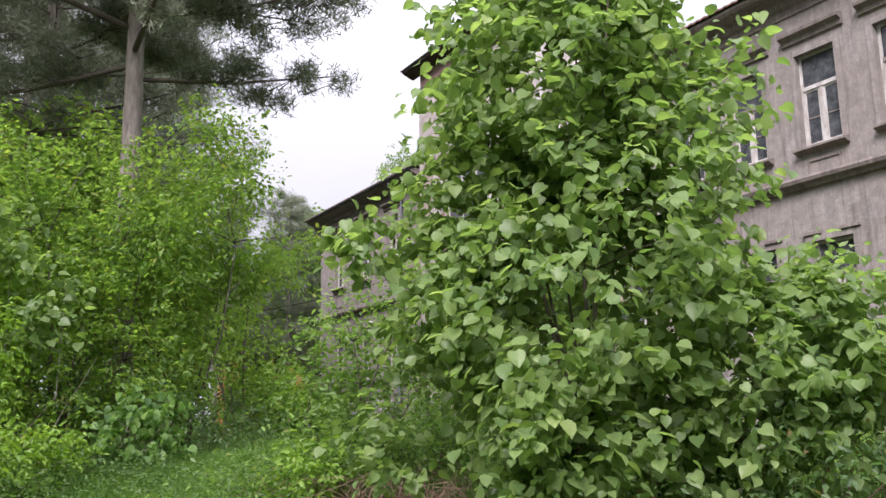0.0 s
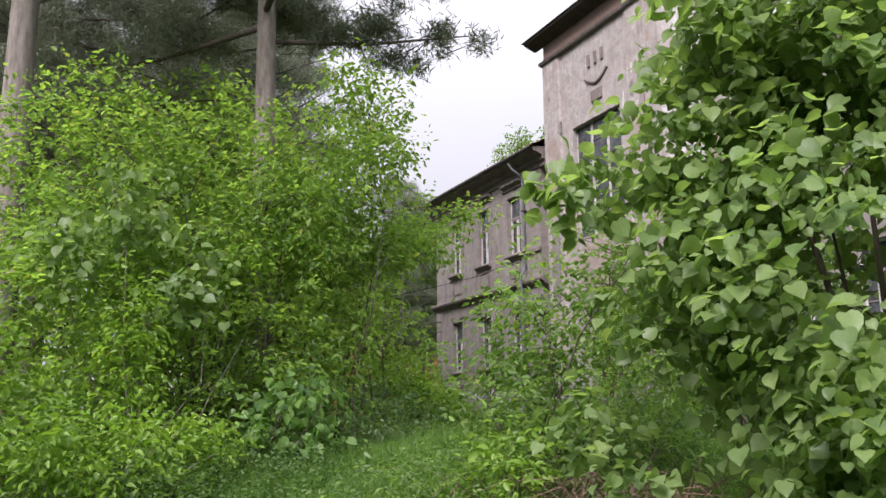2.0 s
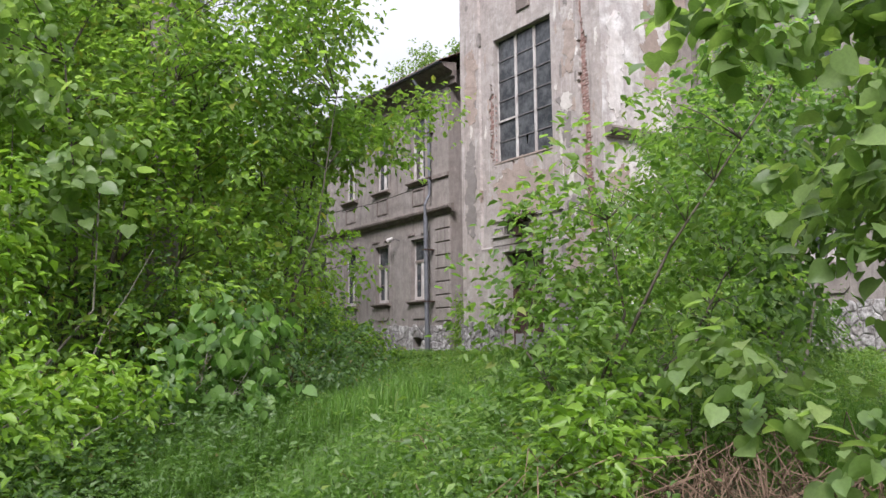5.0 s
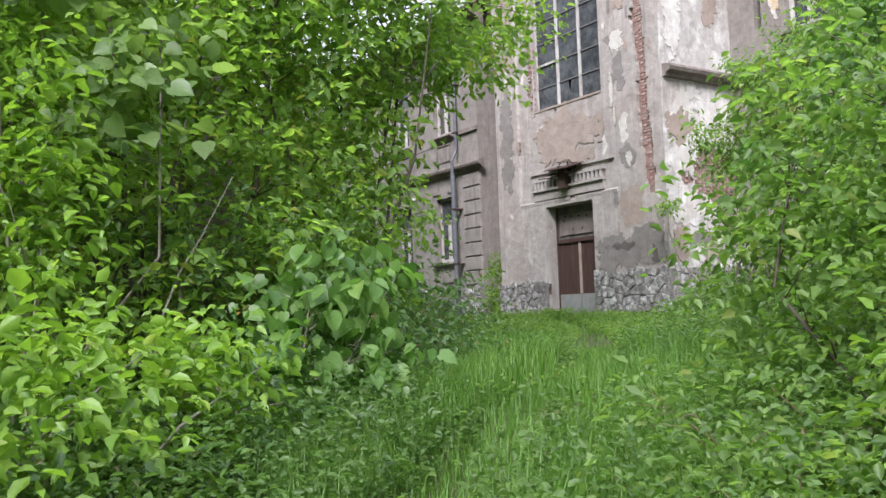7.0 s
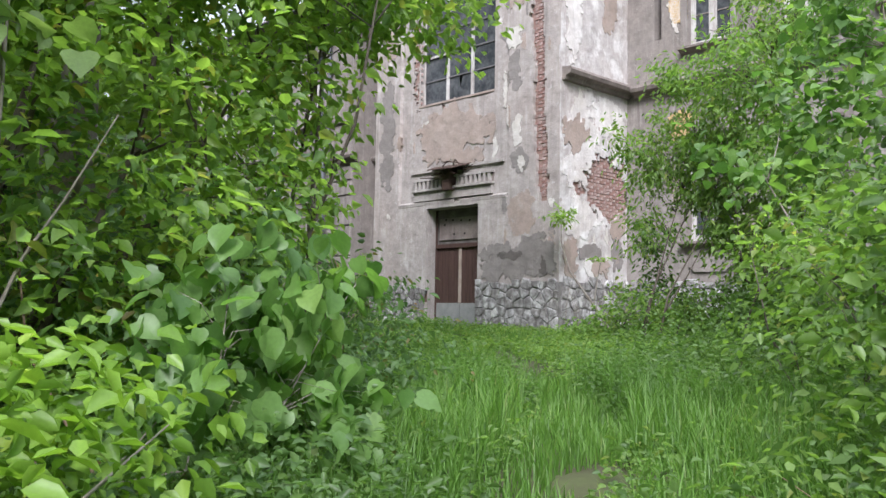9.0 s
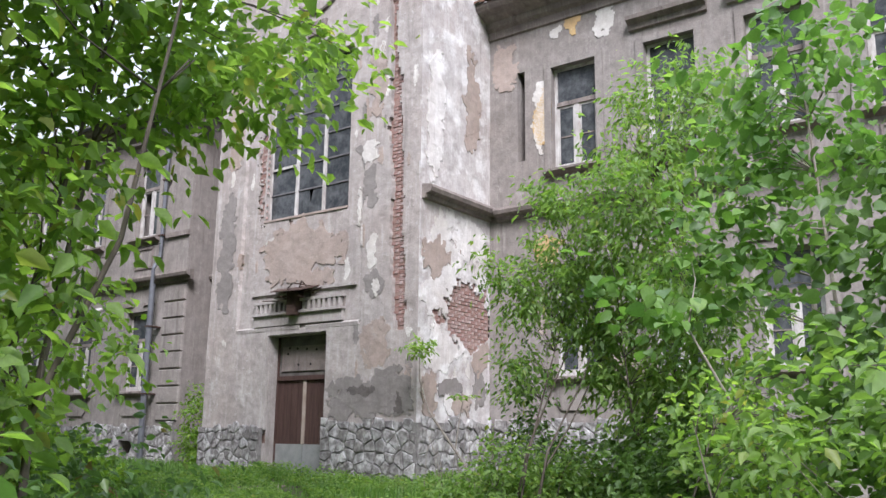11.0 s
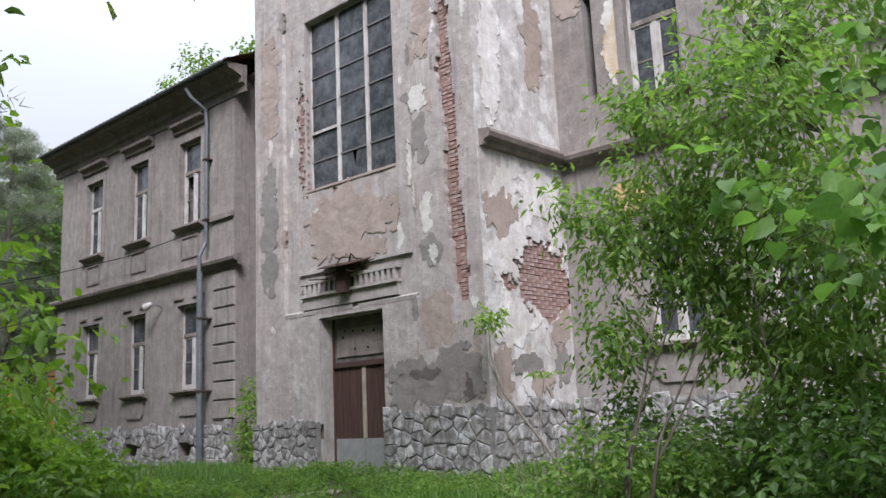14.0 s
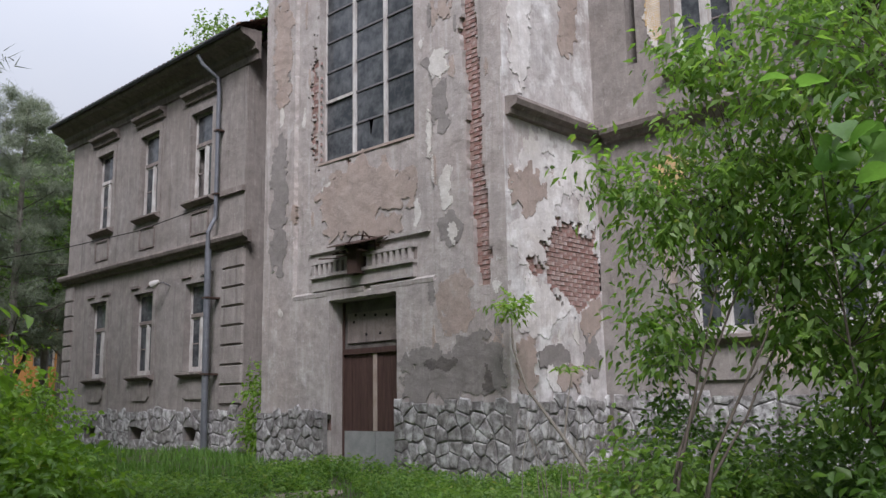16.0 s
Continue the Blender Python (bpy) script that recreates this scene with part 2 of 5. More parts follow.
NEEDLE = leaf_material("pine_needle", (0.12, 0.145, 0.1), (0.205, 0.235, 0.16), (0.24, 0.235, 0.17), (1.3, 1.4, 1.0), 0.2, 0.55)
FAR_LEAF = leaf_material("distant_leaf", (0.07, 0.13, 0.035), (0.15, 0.24, 0.06), (0.2, 0.28, 0.08), (1.6, 1.7, 0.9))


# ---- mesh building ----
class MB:
    """Collects vertices and faces of one mesh."""

    def __init__(self):
        self.v, self.f = [], []

    def add(self, verts, faces):
        o = len(self.v)
        self.v.extend([tuple(p) for p in verts])
        self.f.extend([tuple(i + o for i in f) for f in faces])
        return self

    def box(self, x0, x1, y0, y1, z0, z1):
        return self.add([(x0, y0, z0), (x1, y0, z0), (x1, y1, z0), (x0, y1, z0), (x0, y0, z1), (x1, y0, z1), (x1, y1, z1), (x0, y1, z1)],
                        [(0, 3, 2, 1), (4, 5, 6, 7), (0, 1, 5, 4), (1, 2, 6, 5), (2, 3, 7, 6), (3, 0, 4, 7)])

    def sweep(self, profile, ring):
        """A closed profile placed by ring(a, b) -> two end points, one for each profile point."""
        n = len(profile)
        ends = [ring(a, b) for a, b in profile]
        vs = [e[0] for e in ends] + [e[1] for e in ends]
        fs = [(i, (i + 1) % n, n + (i + 1) % n, n + i) for i in range(n)]
        return self.add(vs, fs + [tuple(range(n - 1, -1, -1)), tuple(range(n, 2 * n))])

    def tube(self, pts, radii, sides=7):
        pts = [Vector(p) for p in pts]
        rings = []
        for i, p in enumerate(pts):
            d = (pts[min(i + 1, len(pts) - 1)] - pts[max(i - 1, 0)]).normalized()
            a = d.orthogonal().normalized()
            b = d.cross(a)
            r = radii[i] if isinstance(radii, (list, tuple)) else radii
            rings.append([p + (a * math.cos(2 * math.pi * k / sides) + b * math.sin(2 * math.pi * k / sides)) * r for k in range(sides)])
        vs = [v for ring in rings for v in ring]
        fs = [(i * sides + k, i * sides + (k + 1) % sides, (i + 1) * sides + (k + 1) % sides, (i + 1) * sides + k)
              for i in range(len(pts) - 1) for k in range(sides)]
        return self.add(vs, fs + [tuple(range(sides - 1, -1, -1)), tuple(range(len(vs) - sides, len(vs)))])

    def mesh(self, name, mat, smooth=False):
        me = bpy.data.meshes.new(name)
        me.from_pydata(self.v, [], self.f)
        me.materials.append(mat)
        if smooth:
            me.polygons.foreach_set("use_smooth", [True] * len(me.polygons))
        me.update()
        return me


def array_mesh(name, verts, faces, mat, smooth=False):
    """A mesh from arrays of vertices and of equal faces."""
    me = bpy.data.meshes.new(name)
    nf, k = faces.shape
    me.vertices.add(len(verts))
    me.vertices.foreach_set("co", verts.astype(np.float32).ravel())
    me.loops.add(nf * k)
    me.loops.foreach_set("vertex_index", faces.astype(np.int32).ravel())
    me.polygons.add(nf)
    me.polygons.foreach_set("loop_start", np.arange(0, nf * k, k, dtype=np.int32))
    if smooth:
        me.polygons.foreach_set("use_smooth", np.ones(nf, dtype=bool))
    me.materials.append(mat)
    me.update(calc_edges=True)
    return me


def thing(name, at, label, category, group="", kind=""):
    ob = new(name)
    ob.location = at
    ob.empty_display_size = 0.2
    return tagged(ob, label, category, group, kind)


def part(name, mb, mat, parent, label="", kind=""):
    """Links a mesh as one part under a thing or under another part."""
    me = mb.mesh(name, mat) if isinstance(mb, MB) else mb
    ob = new(name, me)
    ob.parent = parent
    if parent.type == "EMPTY":
        ob.matrix_parent_inverse = Matrix.Translation(-Vector(parent.location))
    return tagged(ob, label, kind=kind)


# ---- ground ----
def ground_z(x, y):
    u = 0.70 * x + 0.72 * y
    z = np.interp(u, [-80, 4.5, 6.2, 8.0, 10.2, 12.7, 17.5, 28, 60, 200], [0, 0, 0.04, 0.25, 0.58, 0.76, 0.9, 1.05, 1.2, 1.2])
    return z + 0.05 * np.sin(1.7 * x + 0.6 * y) * np.cos(1.3 * y - 0.4 * x)


def grid_ground():
    axis = np.unique(np.concatenate([np.linspace(-1500, -60, 14), np.linspace(-60, -8, 14), np.linspace(-8, 32, 101), np.linspace(32, 80, 14), np.linspace(80, 1500, 14)]))
    xx, yy = np.meshgrid(axis, axis, indexing="ij")
    zz = ground_z(xx, yy)
    n = len(axis)
    verts = np.stack([xx, yy, zz], -1).reshape(-1, 3)
    i = np.arange(n * n).reshape(n, n)
    faces = np.stack([i[:-1, :-1], i[1:, :-1], i[1:, 1:], i[:-1, 1:]], -1).reshape(-1, 4)
    return array_mesh("ground", verts, faces, SOIL, True)


ground = tagged(new("ground", grid_ground()), "dark leafy soil rising gently to the building", "ground", kind="structure")

def earth_patch(cx, cy, rx, ry):
    """A bare trodden spot that follows the ground."""
    mb = MB()
    ring = [(cx, cy)] + [(cx + r * rx * math.cos(a), cy + r * ry * math.sin(a)) for r in (0.5, 1.0) for a in [2 * math.pi * k / 20 for k in range(20)]]
    ring = [(x + 0.06 * math.sin(7 * y), y + 0.06 * math.cos(9 * x)) for x, y in ring]
    mb.add([(x, y, float(ground_z(x, y)) + 0.012) for x, y in ring], [(0, 1 + k, 1 + (k + 1) % 20) for k in range(20)] + [(1 + k, 21 + k, 21 + (k + 1) % 20, 1 + (k + 1) % 20) for k in range(20)])
    return mb.mesh("path", PATH_EARTH)


tagged(new("path", earth_patch(12.9, 21.6, 0.95, 0.5)), "bare trodden earth in the lawn", "path", kind="structure")
tagged(new("path", earth_patch(2.6, 9.75, 0.35, 0.18)), "bare trodden earth in the lawn", "path", kind="structure")

# ---- the building ----
F, WX, MX = 16.2, 17.73, 18.7            # tower front, wing front, recessed main front
TY0, TY1 = 20.39, 26.9                    # tower's two corners
LY, WEND = 30.0, 40.3                     # where the wing steps forward, and its far end
building = thing("abandoned_building", (18, 23, 1.1), "derelict two-storey villa with stair tower and flaking grey render", "building")


def panel_wall(us, zs, holes, place, thick):
    """A wall with openings. place(u, z, depth) -> point. holes: (u0, u1, z0, z1)."""
    us = sorted(set([*us, *[h[0] for h in holes], *[h[1] for h in holes]]))
    zs = sorted(set([*zs, *[h[2] for h in holes], *[h[3] for h in holes]]))
    nu, nz = len(us) - 1, len(zs) - 1
    solid = np.ones((nu + 2, nz + 2), bool)
    solid[0, :] = solid[-1, :] = solid[:, 0] = solid[:, -1] = False
    for i in range(nu):
        for j in range(nz):
            cu, cz = (us[i] + us[i + 1]) / 2, (zs[j] + zs[j + 1]) / 2
            solid[i + 1, j + 1] = not any(h[0] < cu < h[1] and h[2] < cz < h[3] for h in holes)
    mb, index = MB(), {}

    def vid(i, j, d):
        if (i, j, d) not in index:
            index[i, j, d] = len(mb.v)
            mb.v.append(tuple(place(us[i], zs[j], thick * d)))
        return index[i, j, d]

    for i in range(nu):
        for j in range(nz):
            if not solid[i + 1, j + 1]:
                continue
            mb.f.append((vid(i, j, 0), vid(i, j + 1, 0), vid(i + 1, j + 1, 0), vid(i + 1, j, 0)))
            mb.f.append((vid(i, j, 1), vid(i + 1, j, 1), vid(i + 1, j + 1, 1), vid(i, j + 1, 1)))
            for di, dj, a, b in ((-1, 0, (i, j), (i, j + 1)), (1, 0, (i + 1, j + 1), (i + 1, j)), (0, -1, (i + 1, j), (i, j)), (0, 1, (i, j + 1), (i + 1, j + 1))):
                if not solid[i + 1 + di, j + 1 + dj]:
                    mb.f.append((vid(*a, 0), vid(*a, 1), vid(*b, 1), vid(*b, 0)))
    return mb


def largest_island(keep):
    """The largest connected group of cells."""
    left, best = {tuple(c) for c in np.argwhere(keep)}, []
    while left:
        todo = [left.pop()]
        group = list(todo)
        while todo:
            i, j = todo.pop()
            for c in ((i + 1, j), (i - 1, j), (i, j + 1), (i, j - 1)):
                if c in left:
                    left.remove(c)
                    todo.append(c)
                    group.append(c)
        best = max(best, group, key=len)
    out = np.zeros_like(keep)
    for i, j in best:
        out[i, j] = True
    return out


def plaster_skin(u0, u1, z0, z1, step, holes, lost, rise, place, thick=0.035, whole=False):
    """A coat of render in small cells, with ragged lost areas. lost(u, z) -> bool; rise(u, z) -> how far it stands proud."""
    us = np.unique(np.round(np.concatenate([np.arange(u0, u1, step), [u1], *[[h[0], h[1]] for h in holes]]), 3))
    zs = np.unique(np.round(np.concatenate([np.arange(z0, z1, step), [z1], *[[h[2], h[3]] for h in holes]]), 3))
    nu, nz = len(us) - 1, len(zs) - 1
    keep = np.zeros((nu + 2, nz + 2), bool)
    for i in range(nu):
        for j in range(nz):
            cu, cz = (us[i] + us[i + 1]) / 2, (zs[j] + zs[j + 1]) / 2
            if any(h[0] < cu < h[1] and h[2] < cz < h[3] for h in holes):
                continue
            keep[i + 1, j + 1] = not lost(cu, cz)
    if whole:
        keep = largest_island(keep)
    mb, index = MB(), {}
    edge_u = {round(float(h[k]), 3) for h in holes for k in (0, 1)} | {round(float(u0), 3), round(float(u1), 3)}

    def vid(i, j, d):
        if (i, j, d) not in index:
            u, z = float(us[i]), float(zs[j])
            p = Vector((u * 3.1, z * 3.1, 4.2))
            q = 0.0 if round(u, 3) in edge_u else 0.5 * step
            du, dz = q * noise.noise(p * 2.7), q * noise.noise(p * 2.3 + Vector((9, 3, 1)))
            up = rise(u, z) + 0.012 * noise.noise(p * 0.6) + 0.006 * noise.noise(p * 2.0)
            index[i, j, d] = len(mb.v)
            mb.v.append(tuple(place(u + du, z + dz, -up if d == 0 else thick)))
        return index[i, j, d]

    for i in range(nu):
        for j in range(nz):
            if not keep[i + 1, j + 1]:
                continue
            mb.f.append((vid(i, j, 0), vid(i, j + 1, 0), vid(i + 1, j + 1, 0), vid(i + 1, j, 0)))
            for di, dj, a, b in ((-1, 0, (i, j), (i, j + 1)), (1, 0, (i + 1, j + 1), (i + 1, j)), (0, -1, (i + 1, j), (i, j)), (0, 1, (i, j + 1), (i + 1, j + 1))):
                if not keep[i + 1 + di, j + 1 + dj]:
                    mb.f.append((vid(*a, 0), vid(*a, 1), vid(*b, 1), vid(*b, 0)))
    return mb


def front(x):
    return lambda u, z, d: (x + d, u, z)


def side(y):
    return lambda u, z, d: (u, y + d, z)


def ragged(cu, cz, ru, rz, amount=0.35, seed=0.0):
    """A test for a blotch with an uneven rim."""
    def inside(u, z):
        a, b = (u - cu) / ru, (z - cz) / rz
        r = math.hypot(a, b)
        if r > 1.8:
            return False
        f = max(2.2, 0.75 / min(ru, rz))
        w = noise.noise(Vector((u * f + seed, z * f, seed))) * 1.3 + noise.noise(Vector((u * 3 * f + seed, z * 3 * f, seed + 8))) * 0.6 + noise.noise(Vector((u * 6 + seed, z * 6, seed + 5))) * 0.7 + noise.noise(Vector((u * 15 + seed, z * 15, seed + 2))) * 0.35
        return r < 1 + amount * w
    return inside


DOOR = (22.9, 24.75, 1.0, 4.15)
STAIR_WIN = (22.45, 25.2, 6.88, 10.78)
TOWER_TOP = 14.4


def strip_lost(u, z):
    """The long crack of bare brick beside the tower's corner."""
    if not 4.05 < z < 11.6:
        return False
    mid = 20.88 + 0.045 * (z - 4) + 0.06 * noise.noise(Vector((z * 0.9, 2, 7)))
    half = 0.175 + 0.08 * noise.noise(Vector((z * 1.6, 8, 1))) + 0.04 * noise.noise(Vector((z * 6, 1, 1)))
    half *= 0.55 if z > 9.6 else 1.0
    return abs(u - mid) < half


FRONT_FLAKES = [ragged(25.3, 8.2, 0.12, 1.1, 0.8, 2), ragged(24.75, 1.95, 0.25, 0.18, 0.6, 4)]


def front_lost(u, z):
    return strip_lost(u, z) or any(f(u, z) for f in FRONT_FLAKES) or noise.noise(Vector((u * 1.3, z * 1.3, 31))) + 0.35 * noise.noise(Vector((u * 5, z * 5, 3))) > 0.80


def front_rise(u, z):
    """The outer strips stand proud of the middle bay."""
    middle = 21.98 < u < 25.85 and z > 4.27
    return 0.01 if middle else 0.075


SIDE_LOST = [ragged(17.85, 4.45, 1.0, 0.68, 0.4, 1), ragged(17.75, 5.05, 0.3, 0.2, 0.4, 3)]


def side_lost(u, z):
    return any(f(u, z) for f in SIDE_LOST)


part("tower_front_core", panel_wall([TY0 + 0.06, TY1 - 0.06], [1.0, TOWER_TOP], [DOOR, STAIR_WIN], front(F + 0.035), 0.5), BRICK_JOINT, building, "bare brick and mortar")
part("tower_front_wall", plaster_skin(TY0, TY1, 1.0, 13.75, 0.05, [DOOR, STAIR_WIN], front_lost, front_rise, front(F)), TOWER_PLASTER, building, "flaking grey-beige render")
part("tower_side_core", panel_wall([F + 0.06, MX], [1.0, TOWER_TOP], [], side(TY0 + 0.035), 0.4), BRICK_JOINT, building, "bare brick and mortar")
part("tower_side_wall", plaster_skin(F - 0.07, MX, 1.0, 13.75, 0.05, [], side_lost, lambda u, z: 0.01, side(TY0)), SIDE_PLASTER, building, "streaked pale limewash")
part("tower_far_side_wall", panel_wall([F + 0.06, MX], [1.0, TOWER_TOP], [], lambda u, z, d: (u, TY1 - 0.45 + d, z), 0.44), TOWER_PLASTER, building)
# unseen wall, added to close the tower so its inside stays dark
part("tower_back_wall", MB().box(MX, MX + 0.4, TY0 + 0.5, TY1 - 0.5, 1.0, TOWER_TOP), INSIDE, building)

# blotches of other render on the tower, each a thin ragged coat
PATCHES = [
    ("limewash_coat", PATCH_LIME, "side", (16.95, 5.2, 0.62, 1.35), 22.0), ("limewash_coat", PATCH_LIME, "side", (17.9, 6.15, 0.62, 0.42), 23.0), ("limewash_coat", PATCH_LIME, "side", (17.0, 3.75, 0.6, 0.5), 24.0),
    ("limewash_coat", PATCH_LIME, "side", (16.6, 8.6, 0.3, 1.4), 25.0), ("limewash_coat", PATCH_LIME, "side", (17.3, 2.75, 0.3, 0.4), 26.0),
    ("cement_patch", PATCH_GREY, "front", (21.7, 2.72, 0.95, 0.4), 4.0), ("cement_patch", PATCH_GREY, "front", (21.1, 2.85, 0.42, 0.42), 5.5),
    ("cement_patch", PATCH_GREY, "front", (22.4, 2.5, 0.4, 0.3), 6.5), ("cement_patch", PATCH_GREY, "front", (20.72, 2.7, 0.2, 0.36), 6.8), ("dark_cement_patch", PATCH_DARK, "front", (21.85, 2.86, 0.34, 0.1), 6.1), ("dark_cement_patch", PATCH_DARK, "front", (20.82, 2.55, 0.1, 0.2), 6.2),
    ("undercoat_patch", PATCH_TAN, "front", (23.8, 5.95, 1.3, 0.72), 7.0), ("undercoat_patch", PATCH_TAN, "front", (21.5, 3.9, 0.4, 0.5), 8.0),
    ("cement_patch", PATCH_GREY, "front", (21.6, 5.1, 0.22, 0.34), 8.5), ("cement_patch", PATCH_GREY, "front", (21.75, 7.2, 0.2, 0.5), 8.7),
    ("lime_flake", PATCH_WHITE, "front", (21.66, 5.8, 0.15, 0.33), 9.0), ("lime_flake", PATCH_WHITE, "front", (21.78, 8.05, 0.22, 0.24), 10.0),
    ("lime_flake", PATCH_WHITE, "front", (24.9, 6.37, 0.16, 0.08), 11.0), ("lime_flake", PATCH_WHITE, "front", (21.5, 5.0, 0.1, 0.2), 12.0), ("lime_flake", PATCH_WHITE, "front", (22.1, 6.8, 0.06, 0.4), 12.5),
    ("undercoat_patch", PATCH_TAN, "side", (16.72, 5.62, 0.46, 0.38), 13.0), ("cement_patch", PATCH_GREY, "side", (17.22, 2.92, 0.42, 0.18), 14.0),
    ("undercoat_patch", PATCH_TAN, "side", (16.5, 2.75, 0.24, 0.42), 15.0), ("undercoat_patch", PATCH_TAN, "side", (17.6, 2.6, 0.35, 0.18), 16.0),
    ("cement_patch", PATCH_GREY, "side", (18.3, 2.9, 0.25, 0.4), 17.0), ("undercoat_patch", PATCH_TAN, "side", (18.0, 9.3, 0.3, 1.1), 18.0), ("undercoat_patch", PATCH_TAN, "side", (18.35, 3.7, 0.28, 0.5), 18.5),
    ("undercoat_patch", PATCH_TAN, "front", (26.3, 9.6, 0.3, 1.2), 19.0), ("cement_patch", PATCH_GREY, "front", (26.4, 6.4, 0.3, 1.6), 20.0), ("undercoat_patch", PATCH_TAN, "front", (21.6, 9.6, 0.22, 0.8), 21.0),
]


def blotch(kind, mat, where, spec, seed, layer=0):
    cu, cz, ru, rz = spec
    test = ragged(cu, cz, ru, rz, 0.45, seed)
    if where == "front":
        lift = front_rise(cu, cz)
        mb = plaster_skin(cu - 1.5 * ru, cu + 1.5 * ru, cz - 1.5 * rz, cz + 1.5 * rz, 0.022, [DOOR], lambda u, z: not test(u, z) or strip_lost(u, z), lambda u, z: lift + 0.007 + 0.0012 * layer, front(F), 0.0, True)
    else:
        mb = plaster_skin(max(F, cu - 1.5 * ru), min(MX - 0.02, cu + 1.5 * ru), cz - 1.5 * rz, cz + 1.5 * rz, 0.022, [], lambda u, z: not test(u, z) or side_lost(u, z), lambda u, z: 0.021 + 0.0012 * layer, side(TY0), 0.0, True)
    part(kind, mb, mat, building)


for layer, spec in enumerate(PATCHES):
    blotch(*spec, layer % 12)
chip_rng = random.Random(77)
for k in range(54):
    u = chip_rng.choice([21.95, 21.9, 25.9, 26.2, 22.3, 25.35, 21.5, 20.6, 26.6]) + chip_rng.gauss(0, 0.12)
    z = chip_rng.uniform(2.6, 12.5)
    if DOOR[0] - 0.2 < u < DOOR[1] + 0.2 and z < 5.3 or STAIR_WIN[0] - 0.12 < u < STAIR_WIN[1] + 0.12 and 6.6 < z < 11 or not TY0 + 0.15 < u < TY1 - 0.15:
        continue
    kind, mat = chip_rng.choice([("lime_flake", PATCH_WHITE), ("undercoat_chip", PATCH_TAN), ("cement_chip", PATCH_GREY), ("undercoat_chip", PATCH_TAN)])
    blotch(kind, mat, "front", (u, z, chip_rng.uniform(0.03, 0.09), chip_rng.uniform(0.06, 0.3)), 100.0 + k)
for k in range(22):
    kind, mat = chip_rng.choice([("lime_flake", PATCH_WHITE), ("undercoat_chip", PATCH_TAN), ("lime_flake", PATCH_WHITE)])
    blotch(kind, mat, "side", (chip_rng.uniform(16.5, 18.4), chip_rng.uniform(2.6, 6.5), chip_rng.uniform(0.03, 0.1), chip_rng.uniform(0.1, 0.4)), 200.0 + k)

# main front to both sides of the tower, and the wing
MAIN_WIN = [(y - 0.55, y + 0.55, z0, z1) for y in (18.17, 15.95, 13.85, 11.72, 9.6) for z0, z1 in ((3.2, 5.4), (7.7, 10.1))]
SLOT = (19.42, 19.62, 8.05, 10.2)
LINK_WIN = [(27.75, 28.65, 3.1, 5.4), (27.75, 28.65, 7.68, 10.1)]
WING_Y = (32.2, 35.05, 37.9)
WING_WIN = [(y - 0.55, y + 0.55, z0, z1) for y in WING_Y for z0, z1 in ((3.12, 5.44), (7.68, 10.15))]
VENTS = [(y - 0.45, y + 0.45, 1.36, 1.72) for y in (32.1, 35.0, 37.9)]
part("main_wall", panel_wall([4.0, TY0], [0.9, 11.85], MAIN_WIN + [SLOT], front(MX), 0.45), WING_PLASTER, building, "grey-brown weathered render")
part("link_wall", panel_wall([TY1 - 0.06, LY], [0.9, 11.5], LINK_WIN, front(MX), 0.45), WING_PLASTER, building)
part("wing_wall", panel_wall([LY, WEND], [0.9, 11.5], WING_WIN + VENTS, front(WX), 0.45), WING_PLASTER, building, "grey-brown weathered render")
part("wing_return_wall", MB().box(WX + 0.45, MX + 0.45, LY, LY + 0.4, 0.9, 11.5), WING_PLASTER, building)
part("wing_end_wall", MB().box(WX + 0.45, 27.5, WEND - 0.4, WEND, 0.9, 11.5), WING_PLASTER, building)
# unseen back shell, inner wall and floors, added so the rooms stay dark
part("back_wall", MB().box(27.5, 27.9, 4.0, WEND, 0.9, 11.5), WING_PLASTER, building)
part("near_end_wall", MB().box(MX + 0.45, 27.5, 4.0, 4.4, 0.9, 11.5), WING_PLASTER, building)
part("inner_wall", MB().box(22.4, 22.6, 4.4, WEND - 0.4, 0.9, 11.4), INSIDE, building)
part("upper_floor", MB().box(MX + 0.46, 22.4, 4.4, WEND - 0.4, 6.2, 6.4), INSIDE, building)
part("attic_floor", MB().box(MX + 0.46, 22.4, 4.4, WEND - 0.4, 11.2, 11.4), INSIDE, building)
part("ground_floor", MB().box(MX + 0.46, 22.4, 4.4, WEND - 0.4, 1.9, 2.1), INSIDE, building)

for cu, cz, ru, rz, mat, seed in ((19.0, 9.1, 0.2, 0.8, PATCH_WHITE, 1), (17.4, 10.9, 0.22, 0.4, PATCH_WHITE, 2), (18.2, 11.1, 0.18, 0.3, PATCH_OCHRE, 3), (18.6, 10.95, 0.15, 0.12, PATCH_WHITE, 4),
                                  (18.9, 5.9, 0.35, 0.3, PATCH_OCHRE, 5), (18.9, 8.9, 0.25, 0.6, PATCH_OCHRE, 6), (19.9, 10.4, 0.3, 0.9, PATCH_TAN, 7), (17.2, 3.2, 0.6, 0.5, PATCH_TAN, 8),
                                  (18.9, 4.6, 0.3, 0.5, PATCH_TAN, 9)):
    test = ragged(cu, cz, ru, rz, 0.5, seed)
    part("render_patch", plaster_skin(cu - 1.5 * ru, cu + 1.5 * ru, cz - 1.5 * rz, cz + 1.5 * rz, 0.03, MAIN_WIN + [SLOT], lambda u, z: not test(u, z), lambda u, z: 0.012, front(MX), 0.0, True), mat, building)

